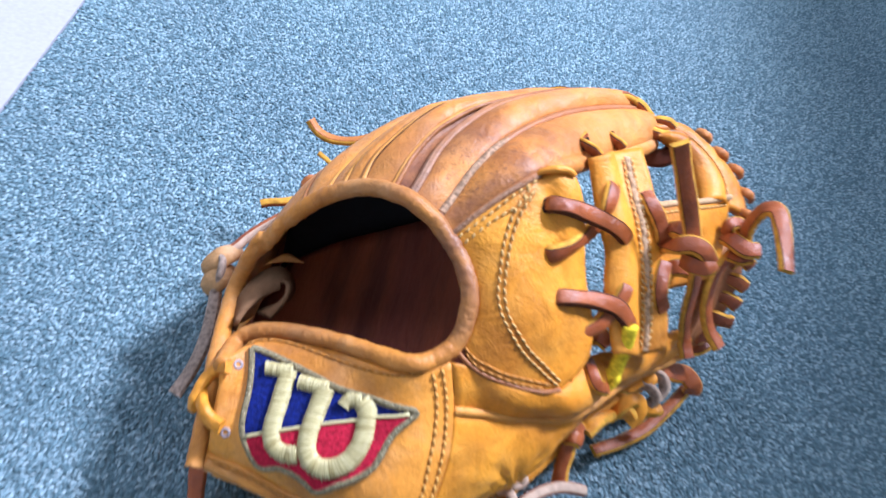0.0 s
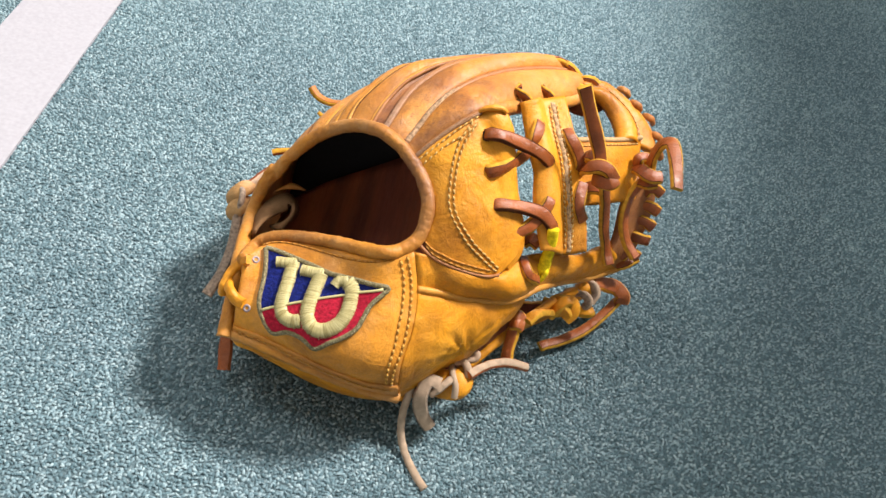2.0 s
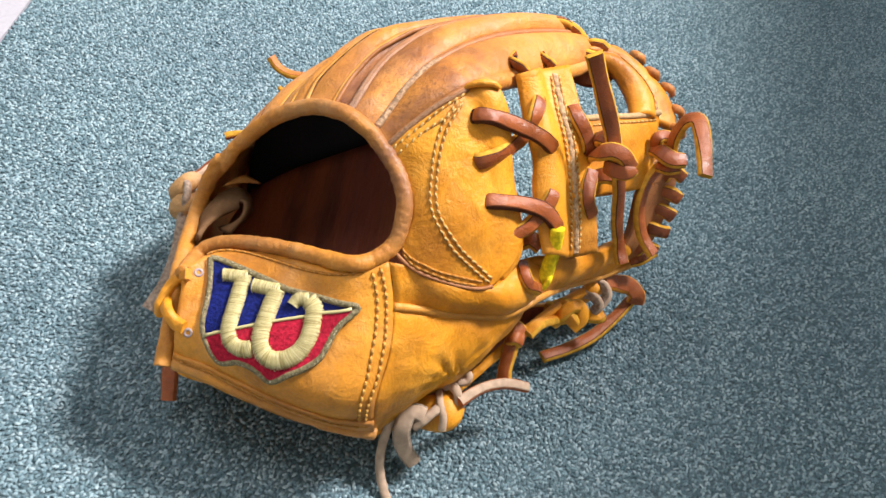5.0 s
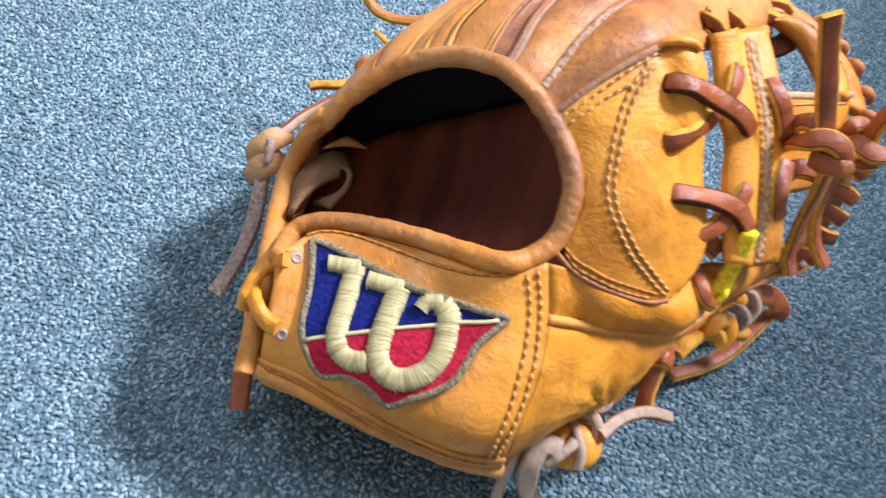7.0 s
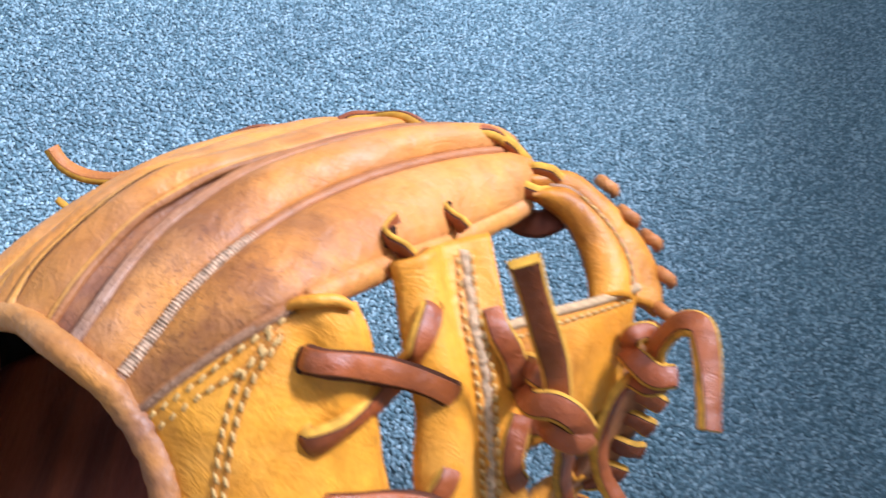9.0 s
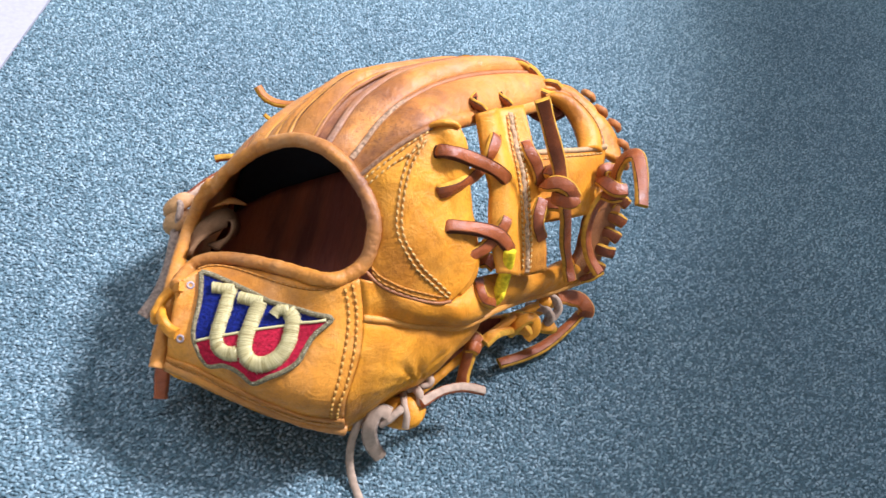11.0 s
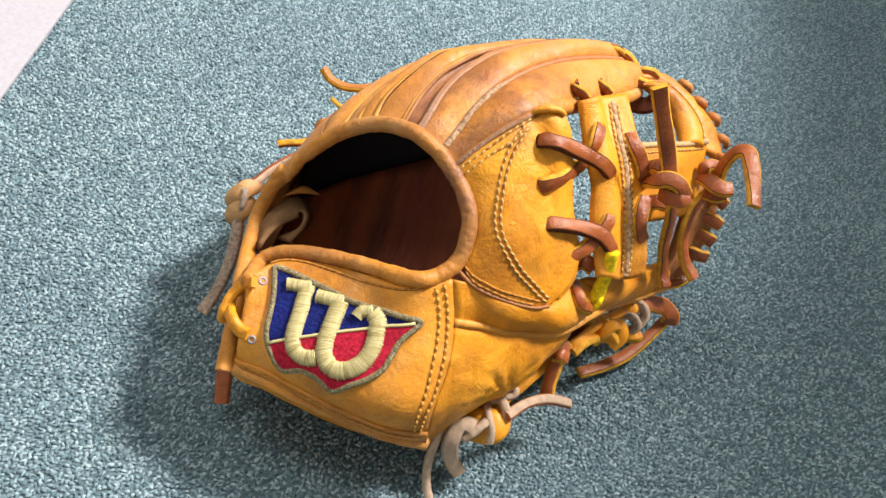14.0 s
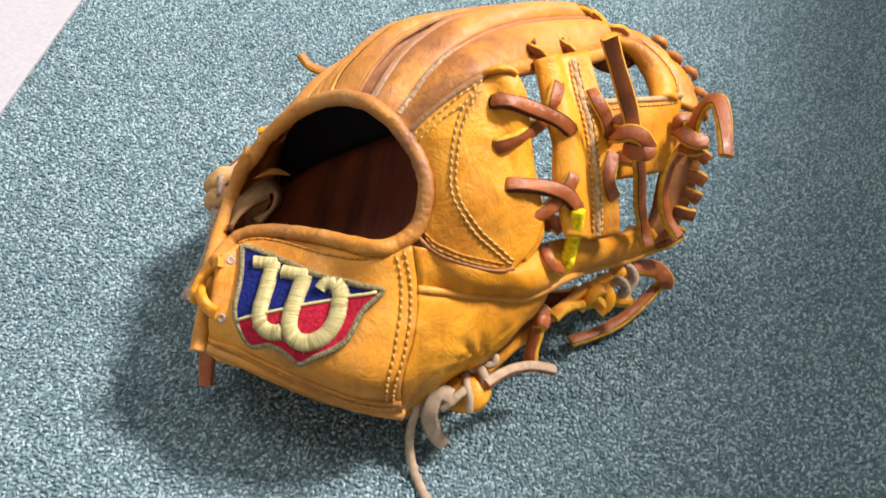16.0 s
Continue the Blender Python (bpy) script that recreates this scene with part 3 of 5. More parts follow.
MIDDLE_FAR = [(-0.0345, -0.0090, 0.1435), (-0.0323, 0.0000, 0.1475), (-0.0306, 0.0130, 0.1490), (-0.0270, 0.0240, 0.1520), (-0.0215, 0.0350, 0.1540), (-0.0145, 0.0460, 0.1560), (-0.0048, 0.0587, 0.1555), (0.0070, 0.0745, 0.1523), (0.0210, 0.0890, 0.1490), (0.0360, 0.1050, 0.1420), (0.0440, 0.1130, 0.1350)]
GUSSET_FAR = [(-0.0555, -0.0010, 0.1355), (-0.0540, 0.0120, 0.1400), (-0.0476, 0.0249, 0.1457), (-0.0413, 0.0325, 0.1509), (-0.0348, 0.0424, 0.1525), (-0.0262, 0.0559, 0.1485), (-0.0174, 0.0781, 0.1390), (-0.0048, 0.1026, 0.1294), (0.0120, 0.1220, 0.1200)]
THIRD_RIDGE = [(-0.0679, -0.0005, 0.1253), (-0.0640, 0.0205, 0.1270), (-0.0520, 0.0503, 0.1285), (-0.0373, 0.0845, 0.1227), (-0.0155, 0.1155, 0.1119), (0.0000, 0.1280, 0.1000)]
THIRD_FAR = [(-0.0785, -0.0026, 0.1139), (-0.0800, 0.0257, 0.1085), (-0.0690, 0.0600, 0.1065), (-0.0541, 0.0948, 0.0992), (-0.0300, 0.1200, 0.0850)]
LITTLE_RIDGE = [(-0.0950, -0.0104, 0.0888), (-0.0930, 0.0212, 0.0820), (-0.0830, 0.0600, 0.0770), (-0.0700, 0.0940, 0.0690), (-0.0450, 0.1220, 0.0550)]
LITTLE_SIDE = [(-0.0996, -0.0174, 0.0725), (-0.1080, 0.0200, 0.0550), (-0.1000, 0.0600, 0.0450), (-0.0800, 0.1000, 0.0350), (-0.0500, 0.1270, 0.0250)]
LITTLE_UNDER = [(-0.0967, -0.0360, 0.0718), (-0.1020, 0.0000, 0.0300), (-0.0950, 0.0500, 0.0090), (-0.0750, 0.1000, 0.0050), (-0.0500, 0.1250, 0.0050)]
LINES = [INDEX_EDGE, INDEX_MIDDLE, MIDDLE_FAR, GUSSET_FAR, THIRD_RIDGE, THIRD_FAR, LITTLE_RIDGE, LITTLE_SIDE, LITTLE_UNDER]
NV = 49
LINE_PTS = np.stack([spl(p, NV) for p in LINES])


def shell(u):
    """The line of the finger shell at u (0 index edge ... 8 little finger underside), smooth across the fingers."""
    i = int(min(max(math.floor(u), 0), len(LINES) - 2))
    t = u - i
    q = lambda k: LINE_PTS[k] if 0 <= k < len(LINES) else (2 * LINE_PTS[0] - LINE_PTS[1] if k < 0 else 2 * LINE_PTS[-1] - LINE_PTS[-2])
    a, b, c, d = q(i - 1), q(i), q(i + 1), q(i + 2)
    return 0.5 * (2 * b + (c - a) * t + (2 * a - 5 * b + 4 * c - d) * t**2 + (3 * b - a - 3 * c + d) * t**3)


SHELL_MID = A((0.0, 0.06, 0.05))


def along_shell(u):
    """A line over the shell; u: one number, or (v, u) pairs for a line that wanders across the fingers."""
    if isinstance(u, (int, float)):
        return shell(u)
    us = np.interp(np.linspace(0, 1, NV), [v for v, _ in u], [w for _, w in u])
    return np.stack([shell(w)[j] for j, w in enumerate(us)])


def between(u0, u1, f):
    """The line at the share f of the way from the line u0 to the line u1."""
    p0 = u0 if isinstance(u0, list) else [(0, u0), (1, u0)]
    p1 = u1 if isinstance(u1, list) else [(0, u1), (1, u1)]
    vs = np.linspace(0, 1, 21)
    w0, w1 = np.interp(vs, *zip(*p0)), np.interp(vs, *zip(*p1))
    return list(zip(vs, w0 + (w1 - w0) * f))


def finger_panel(u0, u1, bulge, mat, label, n=15, power=0.6):
    fs = np.linspace(0, 1, n)
    g = np.stack([along_shell(between(u0, u1, f)) for f in fs])
    nn = normals(g)
    nn = nn * np.sign((nn * (g - SHELL_MID)).sum(-1, keepdims=True))
    prof = np.abs(np.sin(np.pi * fs))[:, None, None] ** power
    along = np.clip(np.linspace(0, 1, NV) * 3 + 0.25, 0, 1)[None, :, None]
    g = g + nn * bulge * prof * along
    return sheet("finger_back", g, 0.003, mat, glove, label, out=tuple((g - SHELL_MID).reshape(-1, 3).mean(0)))


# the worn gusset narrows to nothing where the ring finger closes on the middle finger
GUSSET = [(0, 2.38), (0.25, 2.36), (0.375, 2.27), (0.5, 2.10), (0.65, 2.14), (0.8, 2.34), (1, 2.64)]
RING_EDGE = [(v, u + 0.03) for v, u in GUSSET]
finger_panel(0.0, 0.96, 0.0052, FINGER, "tan leather back of the index finger")
finger_panel(1.04, 1.95, 0.0036, FINGER, "scuffed tan leather back of the middle finger")
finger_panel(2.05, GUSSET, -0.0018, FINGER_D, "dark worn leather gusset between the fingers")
finger_panel(RING_EDGE, 2.96, 0.0020, FINGER, "tan leather back of the ring finger", power=0.5)
finger_panel(3.06, 3.56, 0.0024, FINGER, "tan leather finger back")
finger_panel(3.65, 4.17, 0.0024, FINGER, "tan leather finger back")
finger_panel(4.23, 4.97, 0.0027, FINGER, "tan leather finger back")
finger_panel(5.03, 6.5, 0.0032, FINGER, "tan leather back of the little finger")
finger_panel(6.5, 8.0, 0.0010, FINGER, "tan leather side of the little finger")


def shell_welt(u, r, mat, v0=0.0, v1=1.0):
    p = along_shell(u)[int(v0 * (NV - 1)):int(v1 * (NV - 1)) + 1]
    return tube("welt", p[::2], r, mat, glove, "rolled leather welt between the finger panels", n=60, sides=8)


shell_welt(1.0, 0.0017, WELT_W)


def ribbed_cord(u, v1, r, mat):
    """The bare, thread-wound cord that shows where the welt's leather has worn through."""
    c = spl(shell(u)[1:int(v1 * (NV - 1)) + 1], 150)
    c = c + unit(c - SHELL_MID) * 0.0007
    prof = [(r * math.cos(a), r * 0.8 * math.sin(a)) for a in np.linspace(0, 2 * math.pi, 8, endpoint=False)]
    rnd = random.Random(4)
    wob = np.array([1 + (0.13 if i % 3 else -0.13) + rnd.uniform(-0.06, 0.06) for i in range(150)]) * np.interp(np.linspace(0, 1, 150), [0, 0.8, 1], [1, 1, 0.7])
    return sweep("worn_cord", c, prof, unit(c - SHELL_MID)[::15], mat, glove, "pale worn cord showing through the welt", scale=wob)


ribbed_cord(1.0, 0.33, 0.0016, CORD)
# every seam between two panels: a pair of narrow rolled welts, shade and dirt coloured into the gaps
shell_welt(0.02, 0.0014, WELT_M)
for u, r, m in ((1.985, 0.0014, WELT_W), (2.035, 0.0014, WELT_W), (3.0, 0.0012, WELT_Y), (3.045, 0.0010, WELT_M), (3.59, 0.0012, WELT_Y), (3.635, 0.0010, WELT_Y), (4.20, 0.0013, WELT_Y), (5.0, 0.0013, WELT_M)):
    shell_welt(u, r, m)
shell_welt([(v, u - 0.005) for v, u in GUSSET], 0.0011, WELT_M, v1=0.52)
shell_welt([(v, u + 0.035) for v, u in GUSSET], 0.0011, WELT_Y, v1=0.52)
# dark tubes laid in the gaps stand in for seam shade and dirt
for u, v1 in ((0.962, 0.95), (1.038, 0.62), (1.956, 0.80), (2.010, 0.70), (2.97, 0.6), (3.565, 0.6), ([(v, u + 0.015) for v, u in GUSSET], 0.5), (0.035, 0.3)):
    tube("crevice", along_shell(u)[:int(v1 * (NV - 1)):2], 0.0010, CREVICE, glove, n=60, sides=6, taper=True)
tube("welt", SEAM_PAD, 0.0015, WELT_G, glove, "worn grey rolled welt along the pad seam", n=40, sides=8)
tube("welt", PAD_BOT, 0.0009, WELT_M, glove, "dark rolled welt under the pad", n=40, sides=8)

crumple(tube("finger_edge", LINE_PTS[0][16:] - A((0.001, 0, 0.0018)), 0.0040, FINGER, glove, "rolled side of the index finger", n=60, sides=12), 0.0005, 120)

# palm side of the fingers and the pocket
us = np.linspace(0, 8, 60)
g_out = np.stack([shell(u) for u in us])
nn = normals(g_out)
nn = nn * np.sign((nn * (g_out - SHELL_MID)).sum(-1, keepdims=True))
depth = (0.024 - 0.016 * np.linspace(0, 1, NV))[None, :, None]
side_fade = np.clip(np.minimum(us / 2.2, (8 - us) / 1.5), 0.2, 1)[:, None, None]
g_in = g_out - nn * depth * side_fade
g_in[..., 2] = np.maximum(g_in[..., 2], 0.006)
sheet("pocket_lining", g_in[:, 20:], 0.003, LINING, glove, "dark brown palm side of the fingers", out=(0, 0, -1))

bowl = coons(
    [(-0.0822, -0.0858, 0.045), (-0.046, -0.086, 0.044), (-0.006, -0.085, 0.037), (0.0086, -0.0842, 0.0330)],
    [(-0.05, 0.125, 0.006), (-0.03, 0.075, 0.005), (0.02, 0.035, 0.006), (0.075, 0.025, 0.018), (0.1160, 0.0518, 0.032)],
    [(-0.0822, -0.0858, 0.045), (-0.1, -0.04, 0.035), (-0.1, 0.03, 0.012), (-0.08, 0.09, 0.006), (-0.05, 0.125, 0.006)],
    [(0.0086, -0.0842, 0.0330), (0.0386, -0.050, 0.034), (0.0594, -0.0212, 0.044), (0.0863, 0.0189, 0.042), (0.1160, 0.0518, 0.032)], 30, 30)
uu, vv = np.linspace(0, 1, 30)[:, None], np.linspace(0, 1, 30)[None]
bowl[..., 2] -= 0.05 * (np.sin(np.pi * uu) * np.sin(np.pi * vv)) ** 0.6
bowl[..., 2] = np.maximum(bowl[..., 2], 0.0045)
sheet("palm", bowl, 0.004, LINING, glove, "dark brown palm leather resting on the carpet", out=(0, 0, 1), back=TAN, edge=TAN)

hand_lining = coons(
    [(-0.086, -0.05, 0.052), (-0.045, -0.078, 0.055), (-0.002, -0.064, 0.076), (0.010, -0.050, 0.092)],
    [(-0.090, 0.030, 0.046), (-0.071, 0.035, 0.0620), (-0.049, 0.035, 0.0795), (-0.027, 0.032, 0.0990), (-0.007, 0.025, 0.120), (0.009, 0.014, 0.134)],
    [(-0.086, -0.05, 0.052), (-0.095, 0.0, 0.040), (-0.090, 0.030, 0.046)],
    [(0.010, -0.050, 0.092), (0.017, -0.022, 0.105), (0.009, 0.014, 0.134)], 24, 24)
u2, v2 = np.linspace(0, 1, 24)[:, None], np.linspace(0, 1, 24)[None]
hand_lining[..., 2] -= 0.022 * np.sin(np.pi * u2) * np.sin(np.pi * v2)
sheet("palm_lining", hand_lining, 0.002, LINING, glove, "dark brown leather lining inside the hand opening", out=(0, 0, 1))
# black sheet added behind the palm lining: the stalls' darkness as colour
stall = coons(
    [(-0.096, 0.034, 0.030), (-0.071, 0.040, 0.045), (-0.049, 0.041, 0.065), (-0.027, 0.040, 0.076), (-0.006, 0.030, 0.090)],
    [(-0.084, 0.045, 0.090), (-0.062, 0.046, 0.115), (-0.040, 0.046, 0.135), (-0.018, 0.044, 0.146), (0.000, 0.032, 0.146)],
    [(-0.096, 0.034, 0.030), (-0.094, 0.042, 0.065), (-0.084, 0.045, 0.090)], [(-0.006, 0.030, 0.090), (0.000, 0.032, 0.146)], 24, 12)
sheet("stall_dark_sheet", stall, 0.002, STALL_DARK, glove, "black sheet standing in for the dark inside the finger stalls", out=(0, -1, 0))
band = [(-0.0053, -0.0010), (0, -0.0011), (0.0053, -0.0010), (0.0053, 0.0010), (0, 0.0011), (-0.0053, 0.0010)]
sweep("inner_strap", spl([(-0.0914, -0.0379, 0.0738), (-0.0918, -0.0298, 0.0755), (-0.0901, -0.0194, 0.0761), (-0.0856, -0.0119, 0.0777), (-0.0807, -0.0090, 0.0779), (-0.0769, -0.0124, 0.0765), (-0.0778, -0.0190, 0.0747), (-0.0827, -0.0278, 0.0735)], 40), band,
      [(-0.9, -0.3, 0.1), (-0.8, 0.0, 0.6), (-0.5, 0.2, 0.8), (-0.1, 0.3, 0.9), (0.6, 0.2, 0.7), (0.9, -0.1, 0.2), (0.5, -0.4, -0.7), (0.2, -0.5, -0.8)], INNER, glove, "curled suede strap inside the hand opening")
FLAP_LOW, FLAP_TOP = [(-0.0905, -0.0103, 0.0834), (-0.0831, -0.0051, 0.0836), (-0.0750, -0.0007, 0.0818)], [(-0.0879, -0.0068, 0.0847), (-0.0826, -0.0014, 0.0858), (-0.0749, -0.0002, 0.0822)]
sheet("inner_flap", coons(FLAP_LOW, FLAP_TOP, [FLAP_LOW[0], FLAP_TOP[0]], [FLAP_LOW[-1], FLAP_TOP[-1]], 12, 5, 0.001), 0.0015, RIMM, glove, "small tan leather flap inside the rim", out=(0, -1, 0))

# wrist strap
strap_g = coons(STRAP_BOT, STRAP_UP, STRAP_LEFT[::-1], STRAP_RIGHT[::-1], 40, 30, 0.006)
strap = sheet("wrist_strap", strap_g, 0.004, STRAP_M, glove, "tan leather wrist strap with stitched edges")
crumple(tube("strap_binding", [A(p) + A((0, -0.0005, 0.0020)) for p in STRAP_BOT], 0.0031, RIMM, glove, "tan rolled leather binding", n=90, sides=12), 0.0005, 200)
band_g = strap_g[:, :6] + (normals(strap_g) * np.sign((normals(strap_g) * A((0, -0.5, 1))).sum(-1).mean()))[:, :6] * 0.0012
crumple(sheet("binding_band", band_g, 0.0016, RIMM, glove, "flat tan binding band sewn along the strap"), 0.0004, 220)
rim = tube("rim_binding", RIM + STRAP_TOP[1:], 0.0036, RIMM, glove, "brown wrinkled leather binding round the hand opening", n=520, sides=20)
crumple(rim, 0.0003, 150)
crumple(rim, 0.0003, 520, 3.0)
# deep folds where the binding bends at the little finger
for v in rim.data.vertices:
    near = math.exp(-((v.co.x + 0.090) ** 2 + (v.co.y + 0.010) ** 2 + (v.co.z - 0.094) ** 2) / 0.014**2)
    v.co += v.normal * near * 0.0011 * math.sin(noise.noise(v.co * 130) * 6)
    # scuffed and flaking at the finger seam
    scuff = math.exp(-((v.co.x + 0.014) ** 2 + (v.co.y + 0.019) ** 2 + (v.co.z - 0.136) ** 2) / 0.016**2)
    v.co += v.normal * scuff * 0.0005 * noise.noise(v.co * 420)

# thumb-side pad
pad_left = [(0.0, -0.044, 0.1135), (0.0020, -0.0385, 0.120), (0.0006, -0.0328, 0.1265), (-0.0055, -0.0242, 0.1330), (-0.0164, -0.0172, 0.1376)]
pad_top = [(-0.0164, -0.0172, 0.1376), (-0.0068, -0.0085, 0.1476), (0.0022, -0.0001, 0.1548), (0.0104, 0.0085, 0.1582), (0.0163, 0.0102, 0.1613), (0.0237, 0.0125, 0.1599)]
pad_bot = [(0.0, -0.044, 0.1135)] + PAD_BOT[1:]
pad_g = coons(pad_bot, pad_top, pad_left, PAD_RIGHT[::-1], 40, 36, 0.005)
sheet("pad_lining", pad_g[1:-6, 1:-6] - A((0.0, -0.0035, 0.0085)), 0.002, LINING, glove, "dark brown lining behind the pad")
pad = sheet("thumb_pad", pad_g, 0.006, TAN, glove, "creased tan leather pad beside the hand opening")
crumple(pad, 0.0007, 60)
crumple(tube("pad_edge", [A(p) + A((-0.0032, 0.0022, -0.0048)) for p in PAD_RIGHT[:-1]], 0.0042, TAN, glove, "rolled tan leather edge of the pad", n=60, sides=12), 0.0006, 120)

tube("pad_edge", [(0.0094, 0.0074, 0.1584), (0.0113, 0.0085, 0.1602), (0.0159, 0.0095, 0.1621), (0.0204, 0.0112, 0.1619), (0.0239, 0.0116, 0.1603)], 0.0016, TAN, glove, "rolled tan lip on the pad's upper edge", n=40, sides=10, taper=True)

# thumb
thumb_up = coons(WELT, [(-0.002, -0.0525, 0.1092)] + PAD_BOT[1:] + THUMB_TOP[1:], [WELT[0], (0.0022, -0.0575, 0.101), (-0.002, -0.0525, 0.1092)],
                 [WELT[-1], (0.113, 0.045, 0.058), THUMB_TOP[-1]], 50, 16, 0.005)
thumb = sheet("thumb_back", thumb_up, 0.004, TAN, glove, "tan leather back of the thumb")
crumple(thumb, 0.0010, 60)
heel_g = coons(HEEL_BOT, WELT[:6], [STRAP_RIGHT[-1], STRAP_RIGHT[-2], STRAP_RIGHT[-3], STRAP_RIGHT[-4], WELT[0]], [HEEL_BOT[-1], WELT[5]], 60, 30, 0.006)
hu, hv = np.linspace(0, 1, 60)[:, None], np.linspace(0, 1, 30)[None]
ray = np.arctan2(hv - 0.40, hu - 0.42)
spread = np.exp(-(((hu - 0.42) / 0.16) ** 2 + ((hv - 0.40) / 0.26) ** 2))
heel_g = heel_g + normals(heel_g) * (spread * (0.0015 * np.sin(11 * ray) - 0.0018))[..., None] * np.sign((normals(heel_g) * A((0, -0.5, 1))).sum(-1).mean())
heel = sheet("thumb_heel", heel_g, 0.004, TAN, glove, "creased tan leather heel of the thumb")
crumple(heel, 0.0016, 45)
crumple(heel, 0.0006, 130, 2.0)
tube("welt", WELT, 0.0020, WELT_Y, glove, "light tan rolled welt along the thumb", n=80, sides=8)

# web
WEB_L = [(0.0285, 0.031, 0.1558), (0.0322, 0.0261, 0.1494), (0.039, 0.0148, 0.1394), (0.0452, 0.0058, 0.1324), (0.0482, -0.0037, 0.1246), (0.0528, -0.0112, 0.1156), (0.0601, -0.0213, 0.1047)]
WEB_M = [(0.0417, 0.0477, 0.152), (0.0472, 0.0377, 0.1464), (0.0536, 0.0251, 0.1401), (0.062, 0.0145, 0.1279), (0.0659, 0.0081, 0.1209), (0.0717, 0.0005, 0.1081), (0.0756, -0.0078, 0.0947)]
WEB_R = [(0.0515, 0.0543, 0.1525), (0.0609, 0.0369, 0.1438), (0.0681, 0.0283, 0.1327), (0.0762, 0.016, 0.1177), (0.0823, 0.0076, 0.1054), (0.0864, -0.0002, 0.0944)]
web_g = np.stack([spl([spl(WEB_L, 40)[i], spl(WEB_M, 40)[i], spl(WEB_R, 40)[i]], 20) for i in range(40)], 1)
roll = np.sin(np.pi * np.clip(np.linspace(0, 1, 20) / 0.52, 0, 1))[:, None, None] ** 0.7 * 0.005
web_n = normals(web_g)
web_g = web_g + web_n * np.sign((web_n * A((0, -0.5, 1))).sum(-1).mean()) * roll
sheet("web_bar", web_g, 0.004, TAN, glove, "stitched tan leather web bar")
cross = coons([(0.068, 0.0051, 0.1179), (0.0811, 0.0189, 0.1108), (0.0961, 0.0356, 0.1043), (0.1107, 0.0532, 0.0977)],
              [(0.0565, 0.0289, 0.1409), (0.0733, 0.0466, 0.1346), (0.0896, 0.0619, 0.129), (0.1035, 0.0754, 0.1256)],
              [(0.068, 0.0051, 0.1179), (0.0565, 0.0289, 0.1409)], [(0.1107, 0.0532, 0.0977), (0.1035, 0.0754, 0.1256)], 24, 16, 0.003)
sheet("web_crosspiece", cross, 0.004, TAN, glove, "tan leather crosspiece of the web")
K_OUT = [(0.0600, 0.0950, 0.1384), (0.0738, 0.1035, 0.1375), (0.0855, 0.1010, 0.1345), (0.0962, 0.0980, 0.1298), (0.1054, 0.0930, 0.1250), (0.1118, 0.0861, 0.1203), (0.1148, 0.0747, 0.1165)]
K_IN = [(0.0655, 0.0905, 0.1340), (0.0750, 0.0867, 0.1322), (0.0818, 0.0806, 0.1291), (0.0861, 0.0718, 0.1274), (0.0884, 0.0634, 0.1262)]
top_flat = coons(K_IN, K_OUT, [K_IN[0], K_OUT[0]], [K_IN[-1], (0.0960, 0.0690, 0.1245), (0.1060, 0.0740, 0.1200), K_OUT[-1]], 30, 24, 0.002)
top_n = normals(top_flat)
fold = np.abs(np.sin(np.pi * np.linspace(0, 1, 24) / 0.56)) ** 0.6 * np.where(np.linspace(0, 1, 24) < 0.56, 0.0052, 0.0018)
top = top_flat + top_n * np.sign((top_n * A((0, -0.5, 1))).sum(-1).mean()) * fold[None, :, None]
sheet("web_top", top, 0.004, TAN, glove, "curved tan leather top edge of the web")
T_OUT = [(0.1150, 0.0730, 0.1150), (0.1225, 0.0710, 0.1000), (0.1250, 0.0640, 0.0840), (0.1245, 0.0570, 0.0690), (0.1215, 0.0500, 0.0570), (0.1177, 0.0518, 0.0412)]
T_IN = [(0.1080, 0.0560, 0.1060), (0.1060, 0.0480, 0.0960), (0.1070, 0.0440, 0.0860), (0.1080, 0.0400, 0.0760), (0.1070, 0.0370, 0.0690), (0.1060, 0.0352, 0.0600)]
tip = coons(T_IN, T_OUT, [T_IN[0], T_OUT[0]], [T_IN[-1], T_OUT[-1]], 30, 12, -0.004)
# the hollow's shade is put into the tip's colour
sheet("thumb_tip", tip, 0.004, FINGER_D, glove, "tan leather tip of the thumb, coloured dark for shade")


# ---- stitching, emblem and laces ----
def on(g, uv, n, lift=0.0, side=(0, -0.5, 1)):
    """A curve over a panel from (u, v) pairs, raised by lift, with the outward normals."""
    nn = normals(g)
    nn = nn * (np.sign((nn * A(side)).sum(-1).mean()) or 1.0)
    q = spl(uv, n) if len(uv) > 1 else A(uv)
    q = np.clip(q, 0, 1) * (A(g.shape[:2]) - 1)
    i = np.minimum(q.astype(int), A(g.shape[:2]).astype(int) - 2)
    f = q - i
    out = []
    for a in (g, nn):
        fu, fv = f[:, :1], f[:, 1:]
        out.append((1 - fu) * (1 - fv) * a[i[:, 0], i[:, 1]] + fu * (1 - fv) * a[i[:, 0] + 1, i[:, 1]]
                   + (1 - fu) * fv * a[i[:, 0], i[:, 1] + 1] + fu * fv * a[i[:, 0] + 1, i[:, 1] + 1])
    return out[0] + unit(out[1]) * lift, unit(out[1])


